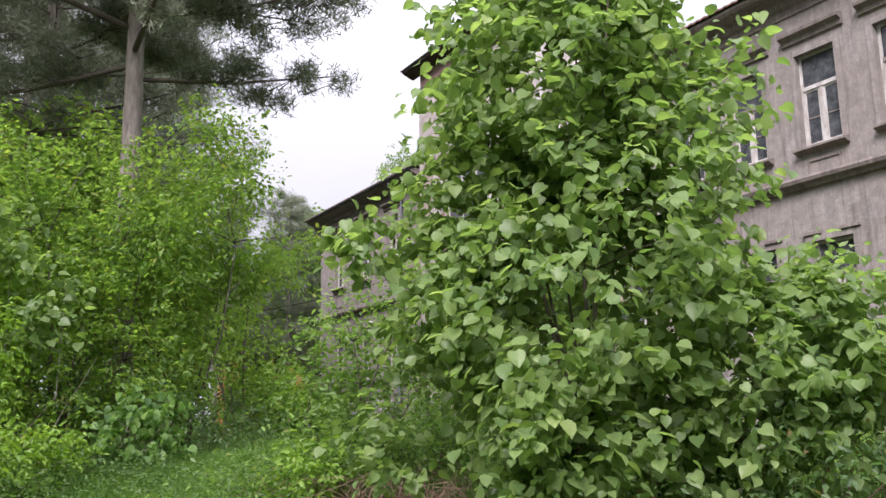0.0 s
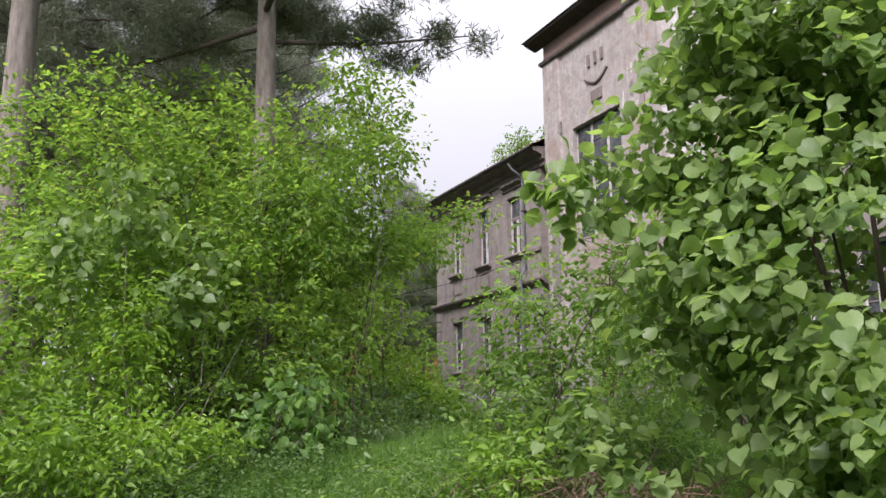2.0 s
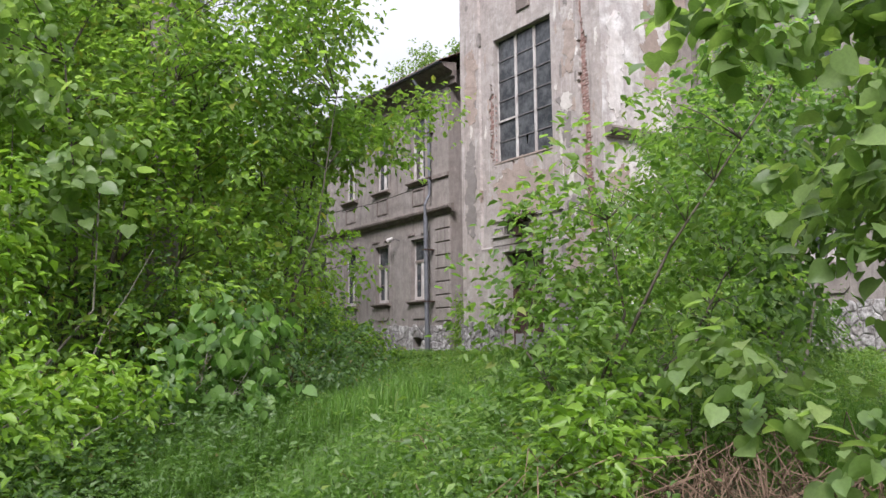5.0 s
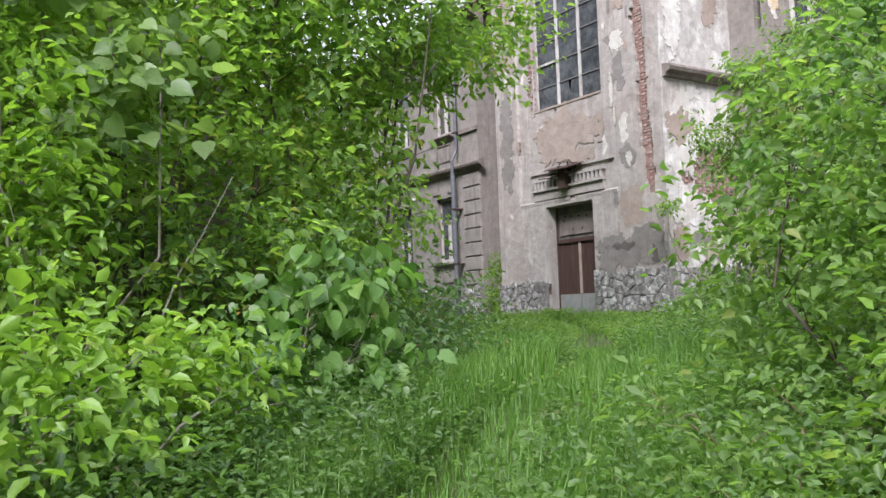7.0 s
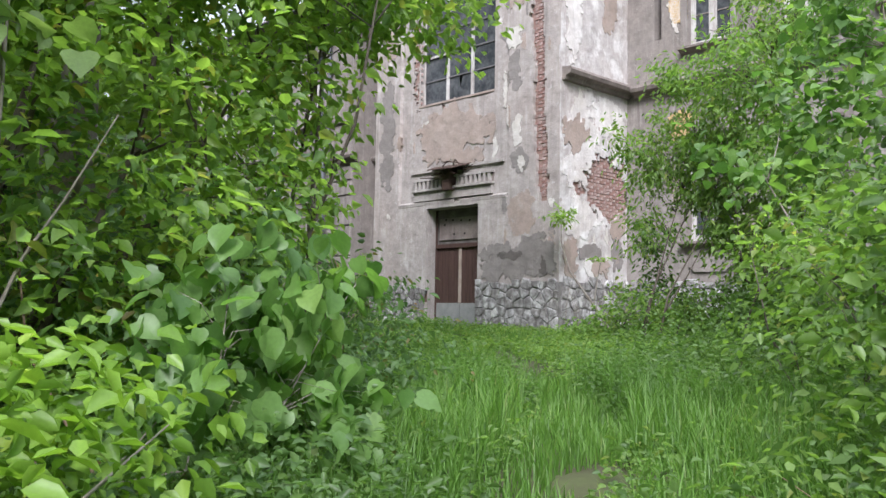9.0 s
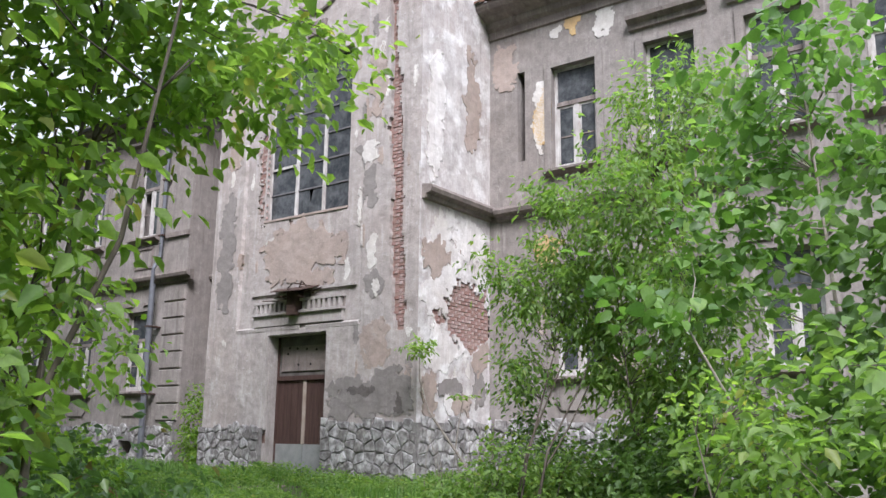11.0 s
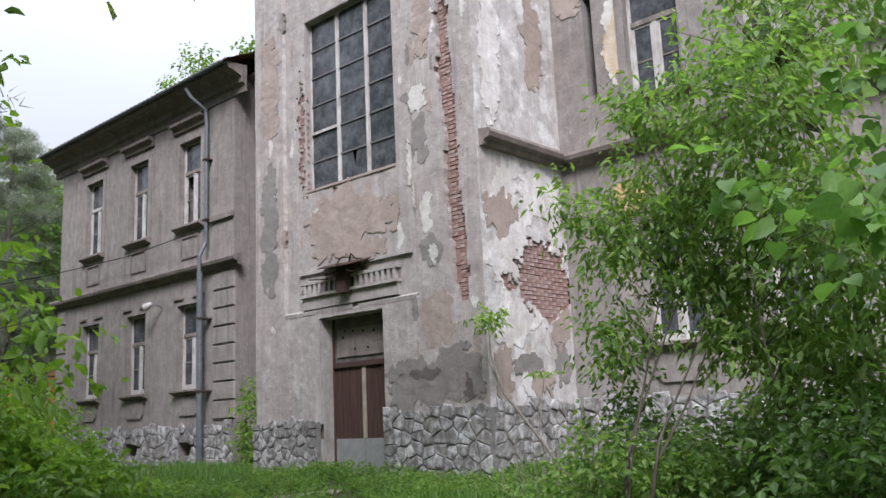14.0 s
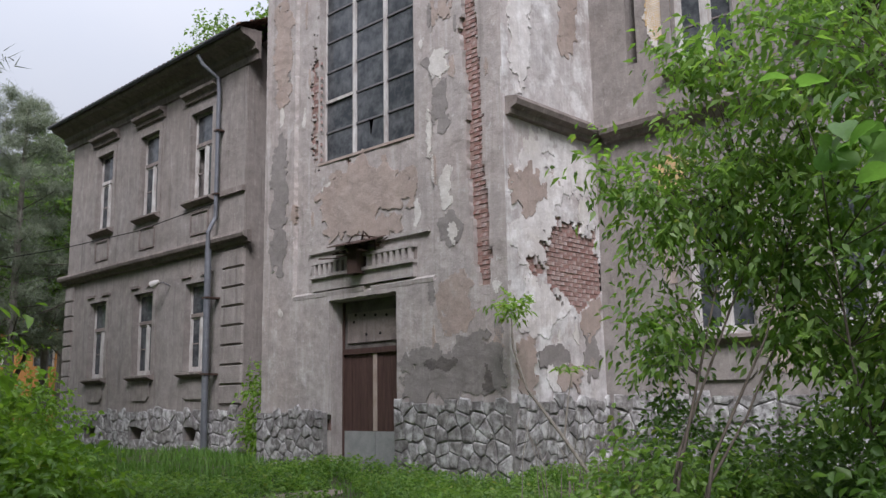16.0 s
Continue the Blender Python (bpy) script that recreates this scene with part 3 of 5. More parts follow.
LEDGE = [(0.0, -0.16), (0.10, -0.14), (0.12, -0.06), (0.24, -0.02), (0.27, 0.06), (0.25, 0.12), (0.0, 0.16)]
CORNICE = [(0.0, -0.62), (0.05, -0.60), (0.06, -0.42), (0.16, -0.36), (0.18, -0.22), (0.40, -0.12), (0.55, -0.08), (0.62, 0.0), (0.62, 0.08), (0.0, 0.12)]


def along_y(x, z, y0, y1):
    return lambda a, b: ((x - a, y0, z + b), (x - a, y1, z + b))


def along_x(y, z, x0, x1):
    return lambda a, b: ((x0, y - a, z + b), (x1, y - a, z + b))


def moulding(name, profile, ring, mat=TRIM_PLASTER, label=""):
    part(name, MB().sweep(profile, ring), mat, building, label)


moulding("wing_ledge", LEDGE, along_y(WX, 6.34, LY - 0.24, WEND + 0.2), label="dark crumbling string course")
moulding("link_ledge", LEDGE, along_y(MX, 6.34, TY1, LY - 0.002))
moulding("main_ledge", LEDGE, along_y(MX, 6.86, 4.0, TY0 - 0.265), label="dark crumbling string course")
moulding("tower_side_ledge", LEDGE, along_x(TY0, 6.9, F - 0.02, MX - 0.002), label="dark crumbling string course")
moulding("wing_cornice", CORNICE, along_y(WX, 11.45, LY - 0.5, WEND + 0.5), label="dark moulded eaves cornice")
moulding("link_cornice", CORNICE, along_y(MX, 11.45, TY1, LY - 0.002))
moulding("main_cornice", CORNICE, along_y(MX, 11.8, 4.0, TY0 - 0.002), label="dark moulded eaves cornice")
moulding("tower_string_course", [(0.0, -0.08), (0.12, -0.05), (0.16, 0.03), (0.1, 0.08), (0.0, 0.1)], along_y(F - 0.04, 13.72, TY0 - 0.1, TY1 + 0.1))
moulding("tower_side_string_course", [(0.0, -0.08), (0.12, -0.05), (0.16, 0.03), (0.1, 0.08), (0.0, 0.1)], along_x(TY0 - 0.01, 13.72, F - 0.04, MX))
part("tower_frieze", MB().box(F - 0.02, F + 0.033, TY0 + 0.02, TY1 - 0.02, 13.84, TOWER_TOP), BRICK_JOINT, building, "bare reddish brick frieze")
part("tower_eave", MB().sweep([(0.0, 0.0), (0.10, -0.02), (0.52, 0.16), (0.55, 0.24), (0.0, 0.26)], along_y(F, TOWER_TOP, TY0 - 0.5, TY1 + 0.5)), DARK_ROOF, building, "dark boarded eave")
part("tower_side_eave", MB().sweep([(0.0, 0.0), (0.10, -0.02), (0.52, 0.16), (0.55, 0.24), (0.0, 0.26)], along_x(TY0, TOWER_TOP, F + 0.005, 22.0)), DARK_ROOF, building)
part("tower_roof", MB().add([(F - 0.6, TY0 - 0.6, 14.66), (22.0, TY0 - 0.6, 14.66), (22.0, TY1 + 0.6, 14.66), (F - 0.6, TY1 + 0.6, 14.66), (18.8, 23.6, 16.4), (22.0, 23.6, 16.4)],
                            [(0, 4, 3), (0, 1, 5, 4), (3, 4, 5, 2), (1, 2, 5), (0, 3, 2, 1)]), ROOF_SHEET, building, "low grey sheet roof")


def tiled_slope(x0, z0, x1, z1, y0, y1):
    """Rows of overlapping tiles, as one corrugated sheet."""
    mb, rows_n, cols = MB(), 16, int((y1 - y0) / 0.24)
    for i in range(rows_n):
        a, b = i / rows_n, (i + 1.25) / rows_n
        pa, pb = (x0 + (x1 - x0) * a, z0 + (z1 - z0) * a + 0.05), (x0 + (x1 - x0) * b, z0 + (z1 - z0) * b + 0.01)
        ys = [y0 + (y1 - y0) * k / (cols * 2) for k in range(cols * 2 + 1)]
        lift = [0.03 if k % 2 else 0.0 for k in range(len(ys))]
        va = [(pa[0], y, pa[1] + h) for y, h in zip(ys, lift)]
        vb = [(pb[0], y, pb[1] + h) for y, h in zip(ys, lift)]
        vc = [(pa[0], y, pa[1] + h - 0.05) for y, h in zip(ys, lift)]
        n = len(ys)
        mb.add(va + vb + vc, [(k, k + 1, n + k + 1, n + k) for k in range(n - 1)] + [(2 * n + k, 2 * n + k + 1, k + 1, k) for k in range(n - 1)])
    return mb


part("wing_roof", tiled_slope(WX - 0.7, 11.53, 23.0, 14.4, LY - 0.6, WEND + 0.6), ROOF_TILE, building, "mossy clay tile roof", kind="stuff")
part("link_roof", tiled_slope(MX - 0.7, 11.53, 23.0, 14.2, TY1 + 0.05, LY - 0.62), ROOF_TILE, building, kind="stuff")
part("main_roof", tiled_slope(MX - 0.7, 11.88, 23.0, 14.45, 3.6, TY0 - 0.02), ROOF_TILE, building, "mossy clay tile roof", kind="stuff")
part("back_roof", MB().add([(23.0, 3.6, 14.45), (23.0, WEND + 0.6, 14.45), (28.6, WEND + 0.6, 11.4), (28.6, 3.6, 11.4)], [(0, 1, 2, 3)]), ROOF_TILE, building)
part("gable_end", MB().add([(WX, WEND - 0.2, 11.5), (28, WEND - 0.2, 11.5), (23, WEND - 0.2, 14.3), (WX, WEND - 0.35, 11.5), (28, WEND - 0.35, 11.5), (23, WEND - 0.35, 14.3)],
                           [(0, 1, 2), (5, 4, 3), (0, 2, 5, 3), (2, 1, 4, 5)]), WING_PLASTER, building)


def quoins(y0, y1, x):
    z = 2.28
    while z < 6.0:
        h = 0.46
        part("quoin", MB().add([(x, y0, z), (x - 0.06, y0 + 0.03, z + 0.03), (x - 0.06, y1 - 0.03, z + 0.03), (x, y1, z), (x, y0, z + h), (x - 0.06, y0 + 0.03, z + h - 0.03), (x - 0.06, y1 - 0.03, z + h - 0.03), (x, y1, z + h)],
                                [(0, 1, 2, 3), (7, 6, 5, 4), (0, 4, 5, 1), (1, 5, 6, 2), (2, 6, 7, 3)]), WING_PLASTER, building)
        z += h + 0.02


quoins(LY + 0.02, LY + 1.0, WX)
quoins(WEND - 0.62, WEND - 0.02, WX)
part("pilaster", MB().box(WX - 0.05, WX - 0.001, LY + 0.02, LY + 1.0, 6.52, 10.8), WING_PLASTER, building)
part("pilaster_sill", MB().box(WX - 0.13, WX - 0.052, LY, LY + 1.05, 7.52, 7.66), TRIM_PLASTER, building)


def window(x, y0, y1, z0, z1, style, seed, hood=True):
    """A casement under a fixed light: outer frame, mullion, rail, sashes and panes, set back in the wall."""
    rng = random.Random(seed)
    d0, d1 = x + 0.14, x + 0.21
    zr = z0 + (z1 - z0) * 0.64
    ym = (y0 + y1) / 2
    fr = MB()
    for a in ((y0, y0 + 0.07, z0, z1), (y1 - 0.07, y1, z0, z1), (y0 + 0.07, y1 - 0.07, z0, z0 + 0.07), (y0 + 0.07, y1 - 0.07, z1 - 0.07, z1)):
        fr.box(d0, d1, *a)
    w = part("window", fr, WHITE_FRAME if style != "dark" else TRIM_PLASTER, building, "tall casement window, paint flaking, glass dusty or missing")
    part("rail", MB().box(d0 - 0.02, d1, y0 + 0.07, y1 - 0.07, zr - 0.05, zr + 0.05), TRIM_PLASTER if rng.random() < 0.6 else WHITE_FRAME, w)
    part("mullion", MB().box(d0 - 0.01, d1, ym - 0.05, ym + 0.05, z0 + 0.07, zr - 0.05), WHITE_FRAME, w)
    for a, b in ((y0 + 0.07, ym - 0.05), (ym + 0.05, y1 - 0.07)):
        sash = MB()
        for q in ((a, a + 0.05, z0 + 0.07, zr - 0.05), (b - 0.05, b, z0 + 0.07, zr - 0.05), (a + 0.05, b - 0.05, z0 + 0.07, z0 + 0.14), (a + 0.05, b - 0.05, zr - 0.1, zr - 0.05)):
            sash.box(d0 + 0.012, d1 - 0.012, *q)
        s = part("sash", sash, WHITE_FRAME, w)
        part("glazing_bar", MB().box(d0 + 0.015, d1 - 0.015, a + 0.05, b - 0.05, (z0 + zr) / 2 - 0.015, (z0 + zr) / 2 + 0.015), TRIM_PLASTER, s)
        if rng.random() < 0.92:
            part("pane", MB().box(d0 + 0.03, d0 + 0.034, a + 0.05, b - 0.05, z0 + 0.14, zr - 0.1), GLASS, s)
    if style == "board":
        part("pale_board", MB().box(d1 + 0.02, d1 + 0.04, y0 + 0.08, ym + 0.2, z0 + 0.08, zr - 0.2), CURTAIN, w, "pale board behind the glass")
    if rng.random() < 0.95:
        part("top_pane", MB().box(d0 + 0.03, d0 + 0.034, y0 + 0.07, y1 - 0.07, zr + 0.05, z1 - 0.07), GLASS, w)
    part("sill", MB().sweep([(0.0, -0.14), (0.1, -0.1), (0.2, -0.05), (0.2, 0.0), (0.0, 0.03)], along_y(x, z0 - 0.02, y0 - 0.16, y1 + 0.16)), TRIM_PLASTER, w, "dark stone sill")
    part("surround", MB().box(x - 0.04, x - 0.001, y0 - 0.17, y0, z0 + 0.02, z1 + 0.15).box(x - 0.04, x - 0.001, y1, y1 + 0.17, z0 + 0.02, z1 + 0.15).box(x - 0.04, x - 0.001, y0, y1, z1, z1 + 0.15), WING_PLASTER, w)
    if z0 > 6 and hood:
        part("hood", MB().sweep([(0.0, -0.16), (0.07, -0.14), (0.09, -0.02), (0.22, 0.04), (0.24, 0.12), (0.0, 0.16)], along_y(x, z1 + 0.48, y0 - 0.3, y1 + 0.3)), TRIM_PLASTER, w, "dark moulded window hood")
        part("apron_panel", MB().box(x - 0.035, x - 0.001, y0 + 0.1, y1 - 0.1, z0 - 0.95, z0 - 0.9).box(x - 0.035, x - 0.001, y0 + 0.1, y1 - 0.1, z0 - 0.36, z0 - 0.31)
             .box(x - 0.035, x - 0.001, y0 + 0.1, y0 + 0.15, z0 - 0.9, z0 - 0.36).box(x - 0.035, x - 0.001, y1 - 0.15, y1 - 0.1, z0 - 0.9, z0 - 0.36), TRIM_PLASTER, w)
    elif z0 < 6:
        part("hood", MB().box(x - 0.09, x - 0.001, y0 - 0.2, y0 + 0.3, z1 + 0.16, z1 + 0.23), TRIM_PLASTER, w)
        part("hood", MB().box(x - 0.09, x - 0.001, y1 - 0.3, y1 + 0.2, z1 + 0.16, z1 + 0.23), TRIM_PLASTER, w)
        part("apron_panel", MB().sweep([(y0 + 0.05, z0 - 0.2), (y0 + 0.05, z0 - 0.58), (y0 + 0.17, z0 - 0.7), (y1 - 0.17, z0 - 0.7), (y1 - 0.05, z0 - 0.58), (y1 - 0.05, z0 - 0.2)],
                                            lambda a, b: ((x - 0.05, a, b), (x - 0.001, a, b))), WING_PLASTER, w)


for i, (y0, y1, z0, z1) in enumerate(WING_WIN):
    window(WX, y0, y1, z0, z1, "board" if i == 1 else "plain", 10 + i)
for i, (y0, y1, z0, z1) in enumerate(MAIN_WIN):
    window(MX, y0, y1, z0, z1, "plain", 30 + i, i != 1)
for i, (y0, y1, z0, z1) in enumerate(LINK_WIN):
    window(MX, y0, y1, z0, z1, "dark", 50 + i)
part("slot_frame", MB().box(MX + 0.1, MX + 0.16, SLOT[0], SLOT[0] + 0.04, SLOT[2], SLOT[3]), DARK_BAR, building)

# plastered reveals of the tower's openings
for name, (a, b, lo, hi) in (("door_reveal", DOOR), ("window_reveal", STAIR_WIN)):
    part(name, MB().box(F - 0.005, F + 0.24, a - 0.004, a + 0.02, lo, hi - 0.02), TOWER_PLASTER, building)
    part(name, MB().box(F - 0.005, F + 0.24, b - 0.02, b + 0.004, lo, hi - 0.02), TOWER_PLASTER, building)
    part(name, MB().box(F - 0.005, F + 0.24, a, b, hi - 0.02, hi + 0.004), TOWER_PLASTER, building)
part("window_ledge", MB().box(F - 0.03, F + 0.24, STAIR_WIN[0] + 0.021, STAIR_WIN[1] - 0.021, STAIR_WIN[2] - 0.02, STAIR_WIN[2] + 0.03), PATCH_TAN, building)

# the tall stair window of the tower
y0, y1, z0, z1 = STAIR_WIN
fr = MB()
for a in ((y0, y0 + 0.05, z0, z1), (y1 - 0.06, y1, z0, z1), (y0 + 0.05, y1 - 0.06, z1 - 0.05, z1), (y0 + 0.05, y1 - 0.06, z0, z0 + 0.05)):
    fr.box(F + 0.16, F + 0.22, *a)
stair_window = part("stair_window", fr, WHITE_FRAME, building, "tall steel stair window with dark dusty panes")
cuts = [y0 + 0.05, y0 + 0.93, y0 + 1.82, y1 - 0.06]
levels = [z0 + 0.05 + (z1 - z0 - 0.1) * k / 6 for k in range(7)]
for k in (1, 2):
    part("white_mullion", MB().box(F + 0.13, F + 0.2, cuts[k] - 0.04, cuts[k] + 0.04, z0 + 0.02, z1 - 0.05), WHITE_FRAME, stair_window, "flaking white upright bar")
for k in range(1, 6):
    part("steel_bar", MB().box(F + 0.15, F + 0.19, y0 + 0.05, y1 - 0.06, levels[k] - 0.018, levels[k] + 0.018), DARK_BAR, stair_window)
part("opening_light", MB().box(F + 0.125, F + 0.15, cuts[2] + 0.05, cuts[3], levels[2] - 0.03, levels[2] + 0.03), WHITE_FRAME, stair_window)
rng = random.Random(5)
for i in range(3):
    for j in range(6):
        if (i, j) == (1, 0):
            a, b, lo, hi = cuts[i], cuts[i + 1], levels[j], levels[j + 1]
            rim = [(a, lo), (b, lo), (b, hi), (a + 0.50, hi), (a + 0.45, hi - 0.34), (a + 0.36, hi), (a, hi)]
            part("pane", MB().add([(F + 0.175, y, z) for y, z in rim], [(0, 4, 1), (1, 4, 3, 2), (0, 6, 5, 4)]), GLASS, stair_window, "broken pane")
            continue
        t = rng.uniform(-0.006, 0.006)
        part("pane", MB().add([(F + 0.175 + t, cuts[i], levels[j]), (F + 0.175 - t, cuts[i + 1], levels[j]), (F + 0.175 + t, cuts[i + 1], levels[j + 1]), (F + 0.175 - t, cuts[i], levels[j + 1])], [(0, 3, 2, 1)]), GLASS, stair_window)

# the door with its sooty transom
y0, y1, z0, z1 = DOOR
ZL, ZP = 3.19, 1.73
door = part("door", MB().box(F + 0.24, F + 0.34, y0, y0 + 0.06, 1.05, z1).box(F + 0.24, F + 0.34, y1 - 0.06, y1, 1.05, z1).box(F + 0.22, F + 0.34, y0 + 0.06, y1 - 0.06, ZL - 0.05, ZL + 0.05), DOOR_WOOD, building, "closed brown double door with grey kick plates")
ym = (y0 + y1) / 2
for a, b in ((y0 + 0.06, ym), (ym, y1 - 0.06)):
    n = 4
    for k in range(n):
        p, q = a + (b - a) * k / n, a + (b - a) * (k + 1) / n
        part("board", MB().box(F + 0.27, F + 0.31, p + 0.006, q - 0.006, ZP, ZL - 0.05), DOOR_WOOD, door)
    part("kick_plate", MB().box(F + 0.255, F + 0.3, a + 0.01, b - 0.01, 1.08, ZP + 0.01), DOOR_GREY, door, "grey painted sheet")
    # near-black sheet that paints the shade in the gaps between boards
    part("backing", MB().box(F + 0.312, F + 0.33, a, b, 1.05, ZL), DARK_HOLE, door)
part("cover_strip", MB().box(F + 0.245, F + 0.268, ym - 0.045, ym + 0.045, ZP + 0.02, ZL - 0.06), DOOR_STRIP, door, "pale bare batten")
transom = part("transom", MB().box(F + 0.28, F + 0.31, y0 + 0.06, y1 - 0.06, ZL + 0.05, z1), TRANSOM, door, "sooty board with bolt holes")
part("inner_board", MB().box(F + 0.25, F + 0.279, y0 + 0.28, y1 - 0.16, ZL + 0.16, ZL + 0.72), TRIM_PLASTER, transom)
# holes aren't cut: near-black discs paint the shade inside them
for a, b in ((0.45, 0.62), (0.75, 0.64), (1.05, 0.66), (1.3, 0.68), (0.62, 0.3), (1.0, 0.3), (1.35, 0.55)):
    part("bolt_hole", MB().tube([(F + 0.24, y0 + a + 0.15, ZL + b), (F + 0.255, y0 + a + 0.15, ZL + b)], 0.028, 8), DARK_HOLE, transom)
part("threshold", MB().box(F - 0.1, F + 0.3, y0 + 0.01, y1 - 0.01, 0.95, 1.07), PATCH_GREY, building)

# the hood over the door: lip, dentil band, broken canopy
part("door_lip", MB().sweep([(0.0, -0.06), (0.075, -0.045), (0.085, 0.03), (0.0, 0.08)], along_y(F - 0.01, 4.27, 21.98, 23.55)), TOWER_PLASTER, building)
part("door_lip", MB().sweep([(0.0, -0.06), (0.075, -0.045), (0.085, 0.03), (0.0, 0.08)], along_y(F - 0.01, 4.29, 23.75, 25.86)), TOWER_PLASTER, building)
part("lintel_block", MB().box(F - 0.10, F - 0.012, 22.45, 25.25, 4.36, 4.6), TOWER_PLASTER, building)
part("dentil_shelf", MB().box(F - 0.16, F - 0.012, 22.42, 25.28, 4.60, 4.66), TOWER_PLASTER, building)
part("dentil_shelf", MB().box(F - 0.13, F - 0.012, 22.42, 25.28, 4.87, 4.93), TOWER_PLASTER, building)
for k in range(18):
    y = 22.48 + k * 0.155
    if 23.65 < y < 24.05:
        continue
    part("dentil", MB().box(F - 0.12, F - 0.012, y, y + 0.075, 4.66, 4.87), TOWER_PLASTER, building)
part("band_back", MB().box(F - 0.05, F - 0.011, 22.44, 25.26, 4.66, 4.87), TRIM_PLASTER, building)
part("upper_fillet", MB().box(F - 0.07, F - 0.012, 22.1, 23.4, 5.1, 5.17), TOWER_PLASTER, building)
part("upper_fillet", MB().box(F - 0.07, F - 0.012, 24.3, 25.4, 5.1, 5.17), TOWER_PLASTER, building)
canopy = thing("broken_canopy", (F - 0.1, 23.85, 4.8), "rusty remains of an iron door canopy with debris", "canopy")
rng = random.Random(9)
part("bracket", MB().box(F - 0.28, F - 0.01, 23.72, 23.98, 4.55, 5.1), RUST, canopy)
for k in range(22):
    y, z = 23.85 + rng.uniform(-0.5, 0.5), 5.02 + rng.uniform(-0.14, 0.24)
    a = rng.uniform(-0.5, 0.5)
    part("iron_rod", MB().tube([(F - 0.02, y, z), (F - rng.uniform(0.2, 0.5), y + a, z + rng.uniform(-0.1, 0.12))], 0.013, 5), RUST, canopy)
part("sheet_remnant", MB().add([(F - 0.02, 23.2, 5.18), (F - 0.5, 23.35, 5.02), (F - 0.45, 24.35, 5.06), (F - 0.02, 24.6, 5.2), (F - 0.02, 23.2, 5.2), (F - 0.5, 23.35, 5.04), (F - 0.45, 24.35, 5.08), (F - 0.02, 24.6, 5.22)],
                               [(0, 1, 2, 3), (7, 6, 5, 4), (0, 4, 5, 1), (1, 5, 6, 2), (2, 6, 7, 3)]), RUST, canopy)

# stucco ornament high on the tower
for k in range(3):
    part("stucco_bar", MB().box(F - 0.07, F - 0.005, 23.2 + 0.38 * k, 23.32 + 0.38 * k, 12.55, 12.95), TRIM_PLASTER, building)
part("stucco_swag", MB().tube([(F - 0.03, 23.0 + 0.16 * k, 12.2 - 0.3 * math.sin(math.pi * k / 8)) for k in range(9)], 0.05, 6), TRIM_PLASTER, building)
part("stucco_tablet", MB().box(F - 0.06, F - 0.005, 23.35, 23.95, 11.3, 11.65), TRIM_PLASTER, building)

# rain pipe with its hopper, wall lamp and cable
pipe = thing("downpipe", (WX - 0.14, 31.2, 1.2), "dull grey zinc downpipe with a thick lower length", "downpipe")
part("upper_pipe", MB().tube([(WX - 0.62, 31.5, 11.35), (WX - 0.5, 31.42, 11.1), (WX - 0.16, 31.22, 10.75), (WX - 0.14, 31.2, 10.4), (WX - 0.14, 31.2, 7.0), (WX - 0.34, 31.2, 6.6), (WX - 0.34, 31.2, 6.1)], 0.055, 10), PIPE_ZINC, pipe)
part("lower_pipe", MB().tube([(WX - 0.32, 31.2, 6.15), (WX - 0.3, 31.2, 2.3), (WX - 0.28, 31.2, 1.0)], 0.085, 12), PIPE_ZINC, pipe)
for z in (9.3, 7.6, 4.9, 3.0):
    part("bracket", MB().box(WX - 0.4 if z < 6 else WX - 0.21, WX - 0.001, 31.1, 31.3, z, z + 0.04), RUST, pipe)
gutter = thing("gutter", (WX - 0.7, 35, 11.5), "old half-round eaves gutter, dull zinc", "gutter")
part("channel", MB().sweep([(0.07 * math.cos(a) * r, 0.07 * math.sin(a) * r) for r, angles in ((1.0, [math.pi + k * math.pi / 8 for k in range(9)]), (0.88, [2 * math.pi - k * math.pi / 8 for k in range(9)])) for a in angles], along_y(WX - 0.70, 11.53, LY - 0.5, WEND + 0.5)), PIPE_ZINC, gutter)
wall_lamp = thing("wall_lamp", (WX, 33.65, 5.55), "small white outdoor wall lamp on a bracket", "wall lamp")
part("arm", MB().tube([(WX - 0.02, 33.6, 5.5), (WX - 0.2, 33.65, 5.58), (WX - 0.32, 33.7, 5.55)], 0.02, 6), DARK_BAR, wall_lamp)
part("lamp_head", MB().tube([(WX - 0.3, 33.68, 5.6), (WX - 0.36, 33.76, 5.56), (WX - 0.42, 33.86, 5.5)], [0.05, 0.09, 0.11], 10), WHITE_FRAME, wall_lamp, "white lamp head")
cable = thing("overhead_cable", (WX - 0.1, 31, 7.4), "thin black cable slung along the wing", "cable")
part("wire", MB().tube([(WX - 0.25, 31.1, 7.35), (WX - 0.3, 35, 7.2), (WX - 0.4, 40.2, 7.35), (14.0, 50, 7.0), (6.0, 66, 7.6)], 0.014, 5), DARK_HOLE, cable)

